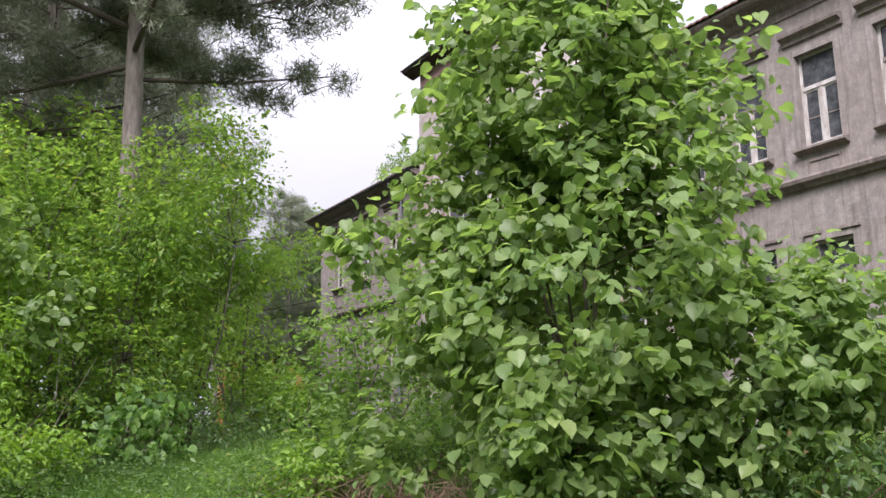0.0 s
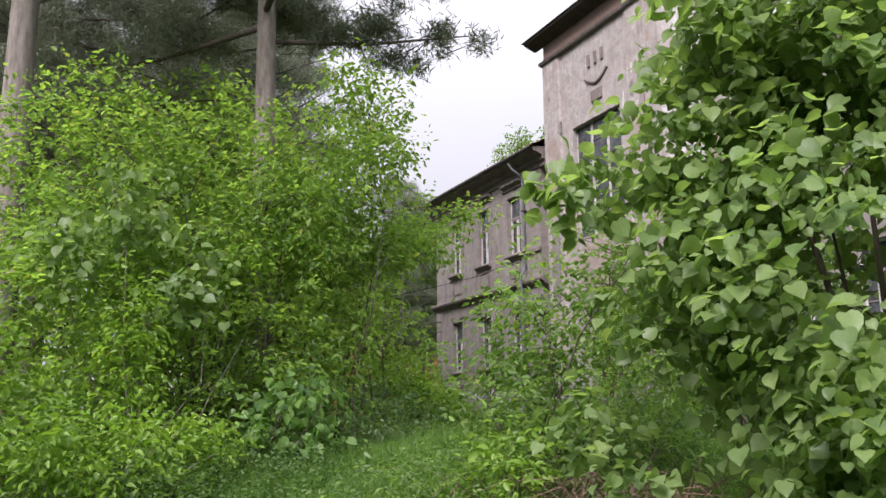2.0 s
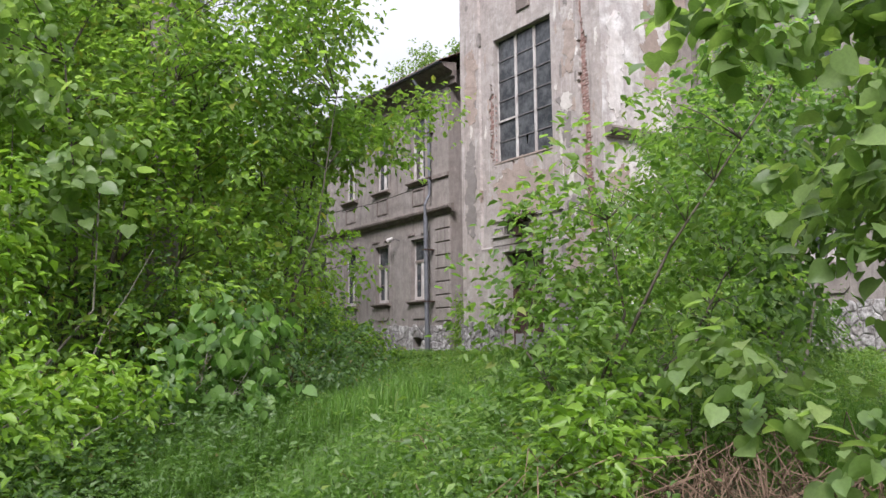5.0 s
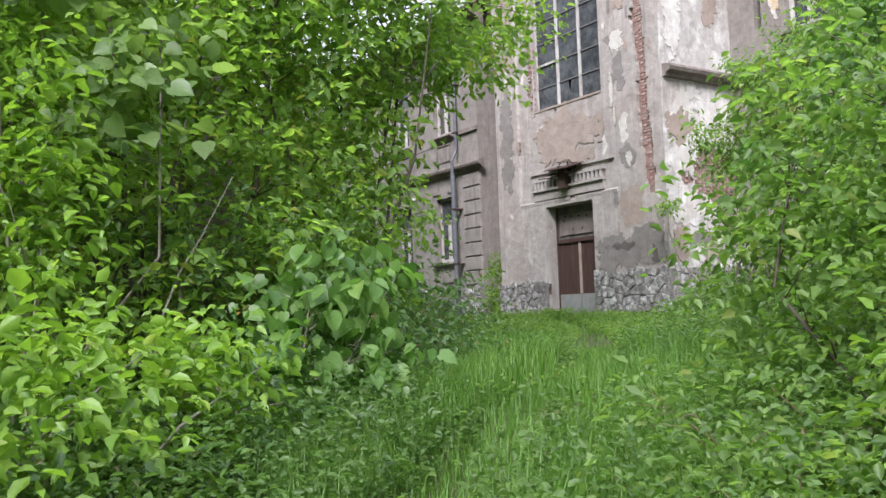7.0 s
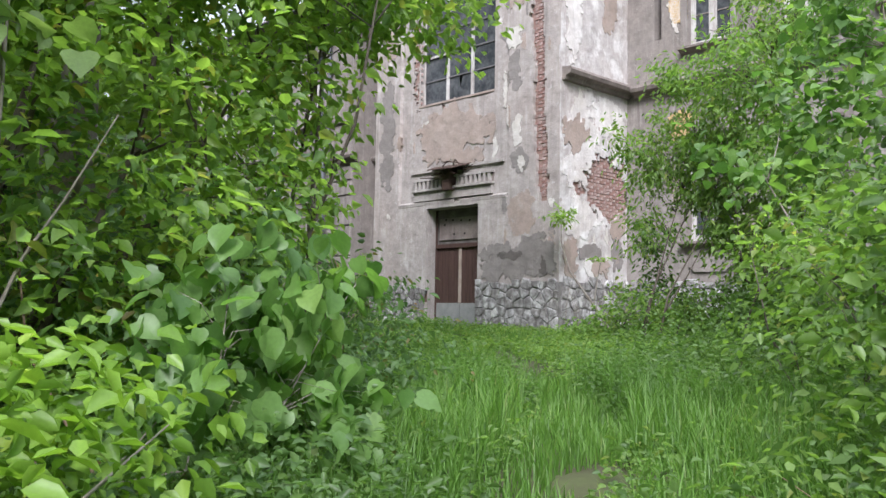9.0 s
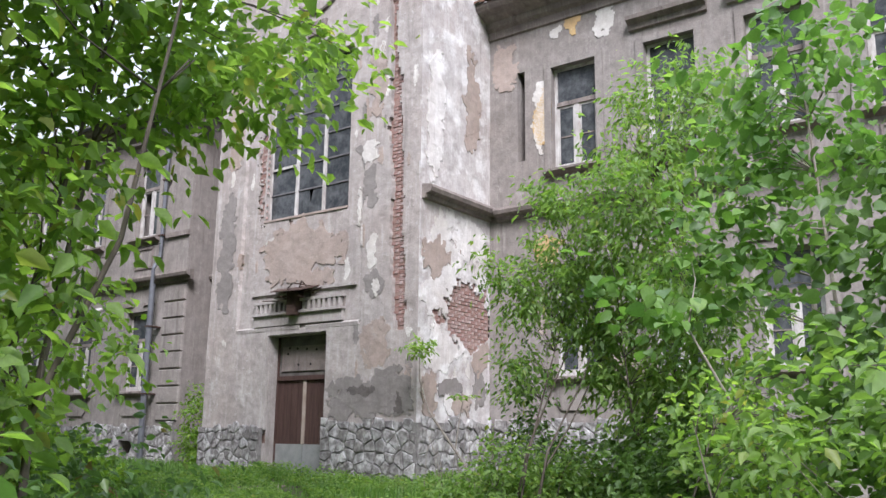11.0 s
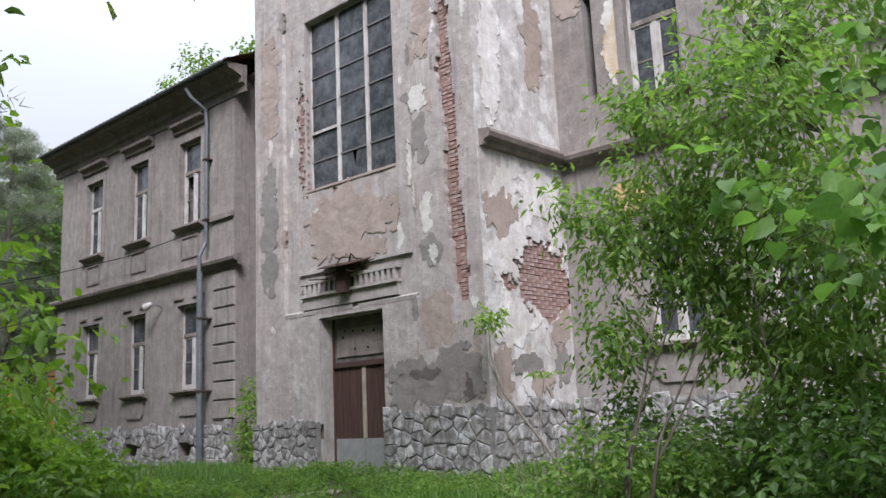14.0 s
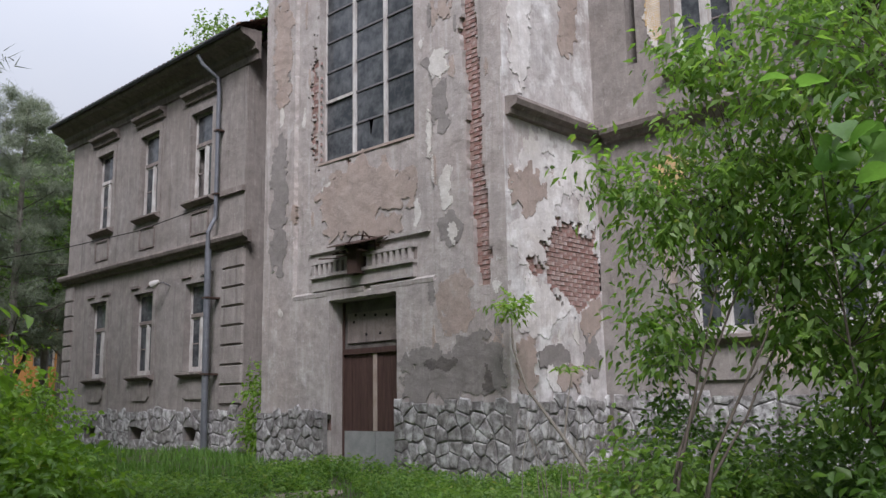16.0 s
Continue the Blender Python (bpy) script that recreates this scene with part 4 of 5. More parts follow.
# ---- the house far behind the wing ----
house = thing("ochre_house", (26, 62, 1.2), "ochre rendered house with a dark roof beyond the wing", "house")
part("wall", panel_wall([19.0, 35.0], [1.0, 7.4], [(a, a + 1.2, z, z + 1.55) for a in (20.5, 23, 25.2, 27.5) for z in (4.6, 1.9)], lambda u, z, d: (u, 62.0 + d, z), 0.4), ORANGE_WALL, house)
part("inner_wall", MB().box(19, 35, 64, 64.2, 1, 7.4), INSIDE, house)
for a, z in ((20.5, 4.6), (23, 4.6), (25.2, 4.6), (27.5, 4.6), (20.5, 1.9), (23, 1.9), (25.2, 1.9), (27.5, 1.9)):
    w = part("window", MB().box(a, a + 0.08, 62.1, 62.2, z, z + 1.55).box(a + 1.12, a + 1.2, 62.1, 62.2, z, z + 1.55).box(a + 0.56, a + 0.64, 62.1, 62.2, z, z + 1.55), WHITE_FRAME, house)
    part("pane", MB().box(a + 0.08, a + 1.12, 62.22, 62.24, z, z + 1.55), GLASS, w)
part("roof", MB().add([(18.2, 61.2, 7.3), (35.8, 61.2, 7.3), (35.8, 66, 10.0), (18.2, 66, 10.0), (35.8, 70, 7.3), (18.2, 70, 7.3)], [(0, 1, 2, 3), (3, 2, 4, 5), (0, 3, 5), (1, 4, 2), (0, 5, 4, 1)]), DARK_ROOF, house)

# ---- plants ----
OVATE = np.array([(0, 0, 0), (0.30, 0.32, 0.05), (0.19, 0.70, 0.04), (0, 1.0, -0.12), (-0.19, 0.70, 0.04), (-0.30, 0.32, 0.05)], float)
OVATE_F = np.array([(0, 1, 2, 3), (0, 3, 4, 5)])
HEART = np.array([(0, 0.05, 0), (0, 0.5, -0.03), (0, 1.0, -0.15), (0.22, -0.03, 0.03), (0.43, 0.14, 0.05), (0.48, 0.38, 0.06), (0.37, 0.68, 0.01), (0.15, 0.88, -0.07),
                  (-0.22, -0.03, 0.03), (-0.43, 0.14, 0.05), (-0.48, 0.38, 0.06), (-0.37, 0.68, 0.01), (-0.15, 0.88, -0.07)], float)
HEART_F = np.array([(0, 3, 4, 1), (1, 4, 5, 6), (1, 6, 7, 2), (0, 1, 9, 8), (1, 11, 10, 9), (1, 2, 12, 11)])
LANCE = np.array([(0, 0, 0), (0.19, 0.42, 0.03), (0, 1.0, -0.15), (-0.19, 0.42, 0.03)], float)
LANCE_F = np.array([(0, 1, 2, 3)])
SHAPES = {"ovate": (OVATE, OVATE_F), "heart": (HEART, HEART_F), "lance": (LANCE, LANCE_F)}


def leaf_mesh(name, at, out, size, shape, mat, rng, droop=0.5, flat=0.8):
    """Leaves at given points, growing along out, tilted and drooping by chance."""
    n = len(at)
    tpl, fac = SHAPES[shape]
    d = out + rng.normal(0, 0.38, (n, 3))
    d[:, 2] -= droop
    d /= np.linalg.norm(d, axis=1, keepdims=True) + 1e-9
    up = np.array([0, 0, 1.0]) * flat + rng.normal(0, 0.42, (n, 3))
    x = np.cross(d, up)
    x /= np.linalg.norm(x, axis=1, keepdims=True) + 1e-9
    z = np.cross(x, d)
    s = size * rng.uniform(0.45, 1.25, (n, 1, 1))
    verts = at[:, None, :] + s * (tpl[None, :, 0:1] * x[:, None] + tpl[None, :, 1:2] * d[:, None] + tpl[None, :, 2:3] * z[:, None] * 1.6)
    faces = (fac[None] + (np.arange(n) * len(tpl))[:, None, None]).reshape(-1, fac.shape[1])
    return array_mesh(name, verts.reshape(-1, 3), faces, mat, True)


def crown_points(blobs, clusters, per, spread, rng, shell=0.55):
    """Centres of leaf clusters in uneven ellipsoids, and the leaves round them."""
    share = np.array([b[3] * b[4] + b[3] * b[5] + b[4] * b[5] for b in blobs])
    counts = np.maximum(1, (clusters * share / share.sum()).astype(int))
    cs, outs = [], []
    for (cx, cy, cz, rx, ry, rz), k in zip(blobs, counts):
        v = rng.normal(0, 1, (k, 3))
        v /= np.linalg.norm(v, axis=1, keepdims=True)
        lump = np.array([noise.noise(Vector(p) * 1.9 + Vector((cx, cy, cz))) for p in v])
        r = rng.uniform(shell ** 3, 1, k) ** (1 / 3) * (1 + 0.55 * lump)
        cs.append(np.array([cx, cy, cz]) + v * r[:, None] * np.array([rx, ry, rz]))
        outs.append(v)
    cs, outs = np.concatenate(cs), np.concatenate(outs)
    n = len(cs) * per
    axis = outs * 0.8 + rng.normal(0, 0.5, (len(cs), 3)) + np.array([0, 0, 0.05])
    axis[:, 2] *= 0.6
    axis /= np.linalg.norm(axis, axis=1, keepdims=True) + 1e-9
    across = np.cross(axis, np.array([0, 0, 1.0]) + rng.normal(0, 0.25, (len(cs), 3)))
    across /= np.linalg.norm(across, axis=1, keepdims=True) + 1e-9
    turn = np.tile(np.where(np.arange(per) % 2, 1.0, -1.0), len(cs))[:, None]
    step = np.tile(np.linspace(-1.0, 1.2, per), len(cs))[:, None]
    axis, across = np.repeat(axis, per, 0), np.repeat(across, per, 0)
    at = np.repeat(cs, per, 0) + axis * step * spread * 1.5 + across * turn * spread * 0.12 + rng.normal(0, spread * 0.28, (n, 3))
    at[:, 2] -= (step[:, 0] * spread) ** 2 * 0.8
    out = axis * (0.55 + 0.5 * (step > 1.0)) + across * turn * 0.85
    ok = at[:, 2] > ground_z(at[:, 0], at[:, 1]) + 0.04
    return cs, at[ok], out[ok]


def shrub(name, label, category, base, blobs, clusters, per, spread, size, shape, leaf, seed, stems=5, stem_r=0.03, bark=BARK, shell=0.55, droop=0.5, twigs=40, group=""):
    """A woody plant: stems that rise and fork towards the leaf clusters, and a crown of single leaves."""
    rng = np.random.default_rng(seed)
    bx, by = base
    bz = float(ground_z(bx, by))
    t = thing(name, (bx, by, bz), label, category, group)
    cs, at, out = crown_points(blobs, clusters, per, spread, rng, shell)
    part("crown", leaf_mesh("crown", at, out, size, shape, leaf, rng, droop), leaf, t)
    tops = cs[rng.choice(len(cs), min(len(cs), stems), replace=False)]
    tops = tops[np.argsort(-tops[:, 2])]
    ends = []
    for k in range(len(tops)):
        foot = np.array([bx, by, bz - 0.1]) + np.append(rng.normal(0, 0.12 if stems > 1 else 0.0, 2), 0)
        mid = foot * 0.45 + tops[k] * 0.55 + rng.normal(0, 0.12, 3)
        mid2 = foot * 0.75 + tops[k] * 0.25 + rng.normal(0, 0.08, 3)
        mid2[:2] = foot[:2] * 0.85 + tops[k][:2] * 0.15
        part("stem", MB().tube([foot, mid2, mid, tops[k]], [stem_r, stem_r * 0.8, stem_r * 0.55, stem_r * 0.2], 7).mesh("stem", bark, True), bark, t)
        line = [foot, mid2, mid, tops[k]]
        for g in np.linspace(0.9, 2.9, 9):
            i = min(2, int(g))
            ends.append(line[i] + (line[i + 1] - line[i]) * (g - i))
    if twigs:
        mb = MB()
        ends = np.array(ends)
        for c in cs[rng.choice(len(cs), min(len(cs), twigs), replace=False)]:
            e = ends[np.argmin(((ends - c) ** 2).sum(1) + 1.5 * np.maximum(0, ends[:, 2] - c[2] + 0.1))]
            mb.tube([e, (e + c) / 2 + rng.normal(0, 0.05, 3) + np.array([0, 0, 0.08]), c], [stem_r * 0.3, stem_r * 0.2, stem_r * 0.1], 4)
        part("twig", mb.mesh("twig", bark, True), bark, t, kind="stuff")
    return t


# the lime beside the path
shrub("lime_tree", "young many-stemmed lime with large heart-shaped leaves", "tree", (5.9, 5.5),
      [(5.75, 5.35, 2.7, 1.35, 1.35, 1.8), (5.7, 5.6, 4.7, 1.1, 1.15, 1.6), (4.95, 6.5, 2.2, 0.5, 0.5, 0.6), (5.25, 6.3, 3.5, 0.75, 0.8, 1.1), (6.9, 4.6, 1.8, 1.0, 1.0, 1.2), (5.2, 5.0, 1.2, 0.7, 0.7, 0.6), (4.2, 6.9, 1.12, 0.16, 0.16, 0.12), (4.8, 7.5, 1.38, 0.24, 0.24, 0.14), (4.45, 6.35, 0.92, 0.2, 0.2, 0.12), (4.3, 6.95, 3.1, 0.28, 0.28, 0.3), (6.6, 5.0, 3.9, 0.85, 0.85, 1.2), (7.6, 4.2, 2.0, 0.9, 0.9, 0.8), (6.2, 5.6, 6.0, 0.9, 0.9, 0.9)],
      1950, 11, 0.17, 0.125, "heart", LIME_LEAF, 1, 9, 0.03, BARK, 0.6, 0.6, 90)
shrub("bramble_bush", "dark bramble thicket with small leaves under the lime", "bush", (7.4, 4.0),
      [(7.3, 3.9, 0.8, 1.2, 1.1, 0.9), (8.3, 4.5, 1.1, 1.2, 1.2, 1.1), (5.9, 4.6, 0.45, 1.2, 0.8, 0.5)], 520, 12, 0.15, 0.075, "ovate", BRAMBLE_LEAF, 2, 8, 0.012, DRY_STALK, 0.5)
shrub("lime_sapling", "young lime tree with large dark green heart-shaped leaves", "tree", (10.3, 11.6),
      [(9.9, 12.0, 3.6, 0.55, 0.6, 0.7), (10.4, 11.4, 4.8, 1.0, 1.0, 1.1), (10.0, 11.5, 2.2, 0.8, 0.8, 0.7), (8.7, 12.15, 2.85, 0.3, 0.28, 0.16), (9.6, 13.1, 3.3, 0.22, 0.22, 0.16)], 260, 9, 0.16, 0.115, "heart", HAZEL_LEAF, 3, 5, 0.03, TWIG, 0.4, 0.6, 50)
shrub("undergrowth_shrub", "bright green shrub beside the trodden path", "bush", (7.9, 11.5), [(8.0, 11.3, 1.5, 0.5, 0.45, 0.5), (7.7, 11.4, 2.05, 0.28, 0.28, 0.26), (8.6, 11.5, 2.1, 0.4, 0.4, 0.4)], 120, 12, 0.13, 0.08, "ovate", HEDGE_LEAF, 4, 5, 0.014)
low = [(x, y, float(ground_z(x, y)) + 0.24, 0.6, 0.5, 0.36) for x, y in ((3.1, 7.7), (3.8, 8.6), (4.3, 9.5), (3.3, 8.9))]
shrub("bramble_bush", "low dark bramble growth beside the trodden path", "bush", (3.8, 8.5), low, 150, 12, 0.13, 0.08, "lance", ASH_LEAF, 24, 7, 0.008, DRY_STALK, 0.3)
shrub("hornbeam_bush", "dark green bush with small leaves, sparse at its top", "bush", (4.95, 9.0),
      [(4.95, 9.0, 1.1, 0.7, 0.75, 0.9), (5.1, 9.1, 2.3, 0.6, 0.6, 0.8), (5.8, 8.7, 1.5, 0.9, 0.8, 1.2), (5.6, 8.2, 2.7, 0.7, 0.7, 0.8), (4.8, 9.3, 1.7, 0.5, 0.5, 0.6)], 560, 13, 0.15, 0.085, "ovate", ASH_LEAF, 5, 8, 0.018, BARK, 0.3, 0.3, 90)
shrub("hornbeam_bush", "green bush with small leaves beside the path", "bush", (6.1, 10.2), [(6.1, 10.1, 0.8, 0.6, 0.5, 0.5), (7.2, 10.3, 1.6, 0.9, 0.8, 1.0)], 260, 12, 0.15, 0.085, "ovate", ASH_LEAF, 6, 7, 0.018)

shrub("lime_sapling", "young lime with broad dark green leaves beside the path", "tree", (9.1, 10.2), [(8.8, 10.4, 2.6, 0.9, 0.8, 1.3), (9.6, 10.0, 3.6, 0.9, 0.9, 1.0), (8.2, 10.5, 1.5, 0.6, 0.5, 0.6)], 460, 10, 0.16, 0.1, "heart", DARK_LEAF, 22, 5, 0.025, TWIG, 0.4, 0.6, 50)

# the thicket on the other side
shrub("maple_thicket", "dense tall maple thicket with yellow-green leaves", "bush", (2.4, 13.3),
      [(2.2, 13.2, 2.2, 1.5, 1.1, 1.9), (3.4, 13.4, 2.5, 1.0, 0.9, 1.7), (0.4, 12.7, 2.3, 1.5, 1.1, 2.0), (2.7, 13.7, 4.5, 1.3, 1.1, 1.5), (0.9, 13.5, 4.5, 1.4, 1.1, 1.5)],
      2300, 13, 0.17, 0.1, "ovate", HEDGE_LEAF, 7, 14, 0.035, BARK, 0.66, 0.3, 160)
shrub("maple_tree", "young maple with pale drooping leaves, leaning out", "tree", (4.3, 13.2),
      [(4.4, 12.9, 5.4, 0.75, 0.75, 1.2), (4.9, 13.5, 4.0, 0.75, 0.75, 0.8), (3.6, 12.9, 4.3, 1.0, 0.8, 1.2), (5.3, 14.1, 5.7, 0.6, 0.6, 0.8), (5.5, 13.4, 3.95, 0.7, 0.6, 0.4), (6.05, 14.2, 4.4, 0.5, 0.5, 0.35), (6.6, 13.7, 4.55, 0.35, 0.35, 0.25), (4.35, 13.2, 3.0, 0.5, 0.45, 0.6), (4.1, 13.1, 2.0, 0.5, 0.45, 0.6)],
      860, 12, 0.17, 0.1, "ovate", HEDGE_LEAF, 8, 4, 0.022, BARK, 0.3, 0.5, 100)
shrub("maple_tree", "young maple with drooping leaves at the lawn's edge", "tree", (6.3, 17.2), [(6.6, 17.0, 2.9, 0.8, 0.7, 0.8), (6.0, 17.4, 4.2, 0.9, 0.9, 1.0), (6.2, 17.4, 1.6, 0.7, 0.7, 0.8)], 260, 12, 0.16, 0.11, "ovate", BRIGHT_LEAF, 21, 4, 0.03)
shrub("maple_thicket", "low bright yellow-green maple shoots", "bush", (0.7, 10.2), [(0.6, 9.5, 1.0, 0.45, 0.35, 0.45), (1.0, 10.25, 1.05, 0.65, 0.5, 0.55), (-0.3, 10.35, 1.3, 0.9, 0.7, 1.1), (1.75, 10.85, 1.05, 0.5, 0.35, 0.4), (1.3, 11.3, 2.1, 0.3, 0.28, 0.85), (2.2, 11.0, 1.12, 0.3, 0.25, 0.2)], 640, 11, 0.15, 0.092, "ovate", BRIGHT_LEAF, 9, 8, 0.014, TWIG, 0.5, 0.4)
shrub("hazel_bush", "hazel shoots with broad rounded hanging leaves", "bush", (2.3, 11.7), [(2.75, 11.6, 1.3, 0.32, 0.28, 0.32), (3.3, 11.65, 1.6, 0.38, 0.32, 0.32), (3.45, 11.45, 1.1, 0.28, 0.28, 0.28), (3.5, 12.1, 1.3, 0.3, 0.3, 0.35)], 84, 7, 0.13, 0.118, "heart", HAZEL_LEAF, 10, 7, 0.01, TWIG, 0.3, 1.1, 40)
shrub("lime_sapling", "pale broad-leaved lime growing through the thicket", "tree", (1.5, 12.2), [(1.3, 12.1, 3.9, 0.5, 0.4, 0.7), (1.9, 11.95, 3.0, 0.5, 0.35, 0.5), (0.6, 11.8, 3.3, 0.4, 0.35, 0.5)], 90, 9, 0.17, 0.13, "heart", LIME_LEAF, 23, 4, 0.018, TWIG, 0.3, 0.7, 30)
shrub("bramble_bush", "dark bramble thicket at the foot of the maples", "bush", (2.6, 11.6), [(2.1, 11.3, 0.55, 1.2, 0.55, 0.65), (3.3, 11.9, 0.7, 0.9, 0.55, 0.75), (1.0, 10.8, 0.5, 0.9, 0.5, 0.55), (4.3, 12.9, 1.0, 0.9, 0.75, 0.8), (5.2, 14.2, 1.2, 0.9, 0.8, 0.8), (2.9, 12.6, 1.5, 1.6, 0.6, 0.8)], 900, 12, 0.13, 0.07, "ovate", BRAMBLE_LEAF, 11, 9, 0.01, DRY_STALK, 0.45)
shrub("bramble_bush", "dark bramble bank along the trodden path", "bush", (1.5, 10.3),
      [(-0.4, 8.8, 0.5, 0.6, 0.5, 0.5), (0.2, 9.5, 0.5, 0.5, 0.4, 0.45), (1.1, 9.95, 0.48, 0.5, 0.38, 0.42), (1.9, 10.6, 0.5, 0.5, 0.38, 0.45), (2.8, 11.05, 0.5, 0.5, 0.33, 0.42), (3.6, 11.65, 0.55, 0.45, 0.38, 0.45), (4.6, 12.6, 0.75, 0.55, 0.55, 0.55), (5.6, 13.7, 1.0, 0.55, 0.55, 0.45)],
      820, 12, 0.13, 0.056, "ovate", BRAMBLE_LEAF, 25, 9, 0.009, DRY_STALK, 0.3)
shrub("maple_shoots", "low bright yellow-green maple shoots beside the dead stalks", "bush", (4.2, 8.2), [(4.3, 8.2, 0.9, 0.42, 0.38, 0.36), (4.0, 8.0, 0.7, 0.35, 0.33, 0.28), (3.85, 8.55, 0.55, 0.3, 0.3, 0.25)], 130, 10, 0.13, 0.095, "ovate", BRIGHT_LEAF, 26, 6, 0.01, TWIG, 0.3, 0.4)
bare = thing("bare_stem", (2.05, 11.9, 0.3), "pale bare leaning stem in the thicket", "stem")
part("stem", MB().tube([(2.05, 11.9, 0.2), (2.13, 11.95, 1.3), (2.31, 12.06, 1.67), (2.48, 12.08, 1.94), (2.66, 12.0, 2.32)], [0.011, 0.009, 0.008, 0.006, 0.003], 6), TWIG, bare)

# trees before the main front
shrub("ash_tree", "slender young ash with feathery foliage, against the wall", "tree", (12.1, 15.4),
      [(12.75, 14.95, 4.1, 0.8, 0.75, 0.8), (12.2, 15.45, 3.7, 0.42, 0.38, 0.42), (12.0, 15.85, 4.1, 0.18, 0.18, 0.24), (13.1, 14.9, 3.3, 0.7, 0.55, 0.4), (12.5, 15.25, 5.05, 0.32, 0.32, 0.3), (12.1, 15.5, 2.75, 0.28, 0.28, 0.36)], 430, 16, 0.17, 0.11, "lance", ASH_LEAF, 12, 4, 0.018, BARK, 0.25, 0.7, 120)
shrub("ash_tree", "slender young ash with dark spreading branches", "tree", (13.3, 13.6),
      [(12.5, 14.1, 4.7, 0.9, 0.85, 1.0), (13.4, 14.5, 2.75, 1.05, 0.75, 0.3), (12.8, 13.8, 2.4, 0.9, 0.8, 0.4), (13.6, 13.8, 6.1, 1.1, 1.1, 1.0), (12.8, 13.9, 3.5, 0.8, 0.7, 0.6), (12.2, 13.15, 3.3, 0.8, 0.7, 0.75)], 880, 15, 0.18, 0.12, "lance", ASH_LEAF, 13, 5, 0.026, BARK, 0.2, 0.7, 150)
shrub("ash_shoots", "low ash shoots and weeds at the foot of the young ash", "bush", (12.4, 15.5), [(12.2, 15.75, 1.45, 0.5, 0.42, 0.45), (12.9, 15.3, 1.35, 0.6, 0.5, 0.42), (11.7, 16.1, 1.2, 0.3, 0.3, 0.3)], 260, 12, 0.14, 0.085, "ovate", ASH_LEAF, 27, 6, 0.01)
shrub("elder_bush", "dense green elder bush before the stone base", "bush", (14.3, 15.8), [(14.0, 16.4, 1.6, 0.55, 0.5, 0.55), (14.8, 15.2, 1.5, 0.9, 0.9, 0.55), (13.4, 15.4, 1.4, 0.6, 0.55, 0.45), (13.9, 14.5, 1.55, 0.8, 0.7, 0.6), (13.9, 16.5, 2.6, 0.25, 0.25, 0.4)], 560, 13, 0.17, 0.09, "ovate", DARK_LEAF, 14, 5, 0.016)
shrub("elder_bush", "low green elder bush by the trodden path", "bush", (13.0, 13.3), [(13.0, 13.2, 1.5, 1.2, 1.0, 0.8), (11.6, 13.2, 1.3, 0.9, 0.7, 0.6)], 520, 12, 0.18, 0.095, "ovate", DARK_LEAF, 15, 6, 0.02)
shrub("elder_bush", "leafy bush filling the corner beside the tower", "bush", (17.4, 28.5), [(17.4, 28.4, 2.2, 0.45, 0.7, 1.0), (17.3, 28.2, 1.5, 0.5, 0.7, 0.5)], 250, 12, 0.14, 0.11, "ovate", BRIGHT_LEAF, 16, 4, 0.015)
shrub("elder_bush", "bright rounded elder bush on the lawn", "bush", (9.9, 22.6), [(9.8, 22.6, 1.4, 1.1, 1.0, 0.5), (9.0, 23.6, 1.9, 1.0, 1.0, 0.9)], 680, 12, 0.16, 0.13, "ovate", BRIGHT_LEAF, 17, 6, 0.02)
shrub("elder_bush", "bright rounded elder bush near the wing", "bush", (11.3, 28.5), [(11.2, 28.2, 2.1, 1.4, 1.2, 1.1), (12.3, 30.5, 1.8, 1.5, 1.3, 0.9)], 640, 12, 0.2, 0.13, "ovate", BRIGHT_LEAF, 18, 6, 0.02)

leaning = thing("leaning_sapling", (16.3, 19.0, 1.1), "thin leaning sapling with a tuft of leaves", "sapling")
part("stem", MB().tube([(16.3, 19.0, 1.0), (16.0, 19.35, 1.7), (15.7, 19.75, 2.4), (15.6, 19.9, 3.0), (15.58, 19.9, 3.55)], [0.028, 0.025, 0.02, 0.016, 0.01], 7), TWIG, leaning)
part("stem", MB().tube([(16.0, 19.35, 1.7), (16.05, 19.3, 2.2), (16.1, 19.25, 2.6)], [0.015, 0.012, 0.008], 6), TWIG, leaning)
rng_l = np.random.default_rng(19)
_, at_l, out_l = crown_points([(15.58, 19.9, 3.6, 0.28, 0.28, 0.16), (16.1, 19.25, 2.65, 0.14, 0.14, 0.1)], 26, 9, 0.08, rng_l, 0.2)
part("crown", leaf_mesh("crown", at_l, out_l, 0.13, "lance", HEDGE_LEAF, rng_l, 0.3), HEDGE_LEAF, leaning)

rng_r = np.random.default_rng(20)
for k, (x, y, z, s) in enumerate(((18.2, 32.6, 12.1, 0.9), (19.2, 34.0, 12.6, 1.1), (18.6, 30.6, 12.2, 0.6), (19.5, 36.4, 12.7, 0.9), (18.4, 28.6, 12.3, 0.6))):
    t = thing("roof_sapling", (x, y, z - 0.3), "small sapling rooted in the roof tiles", "sapling", "saplings on the roof")
    _, a, o = crown_points([(x, y, z + s * 0.6, s * 0.6, s * 0.7, s * 0.7)], 40, 9, 0.13, rng_r, 0.2)
    part("crown", leaf_mesh("crown", a, o, 0.14, "ovate", FAR_LEAF, rng_r), FAR_LEAF, t)
    part("stem", MB().tube([(x, y, z - 0.3), (x, y + 0.05, z + s * 0.4), (x + 0.05, y, z + s)], [0.025, 0.018, 0.008], 6), BARK, t)


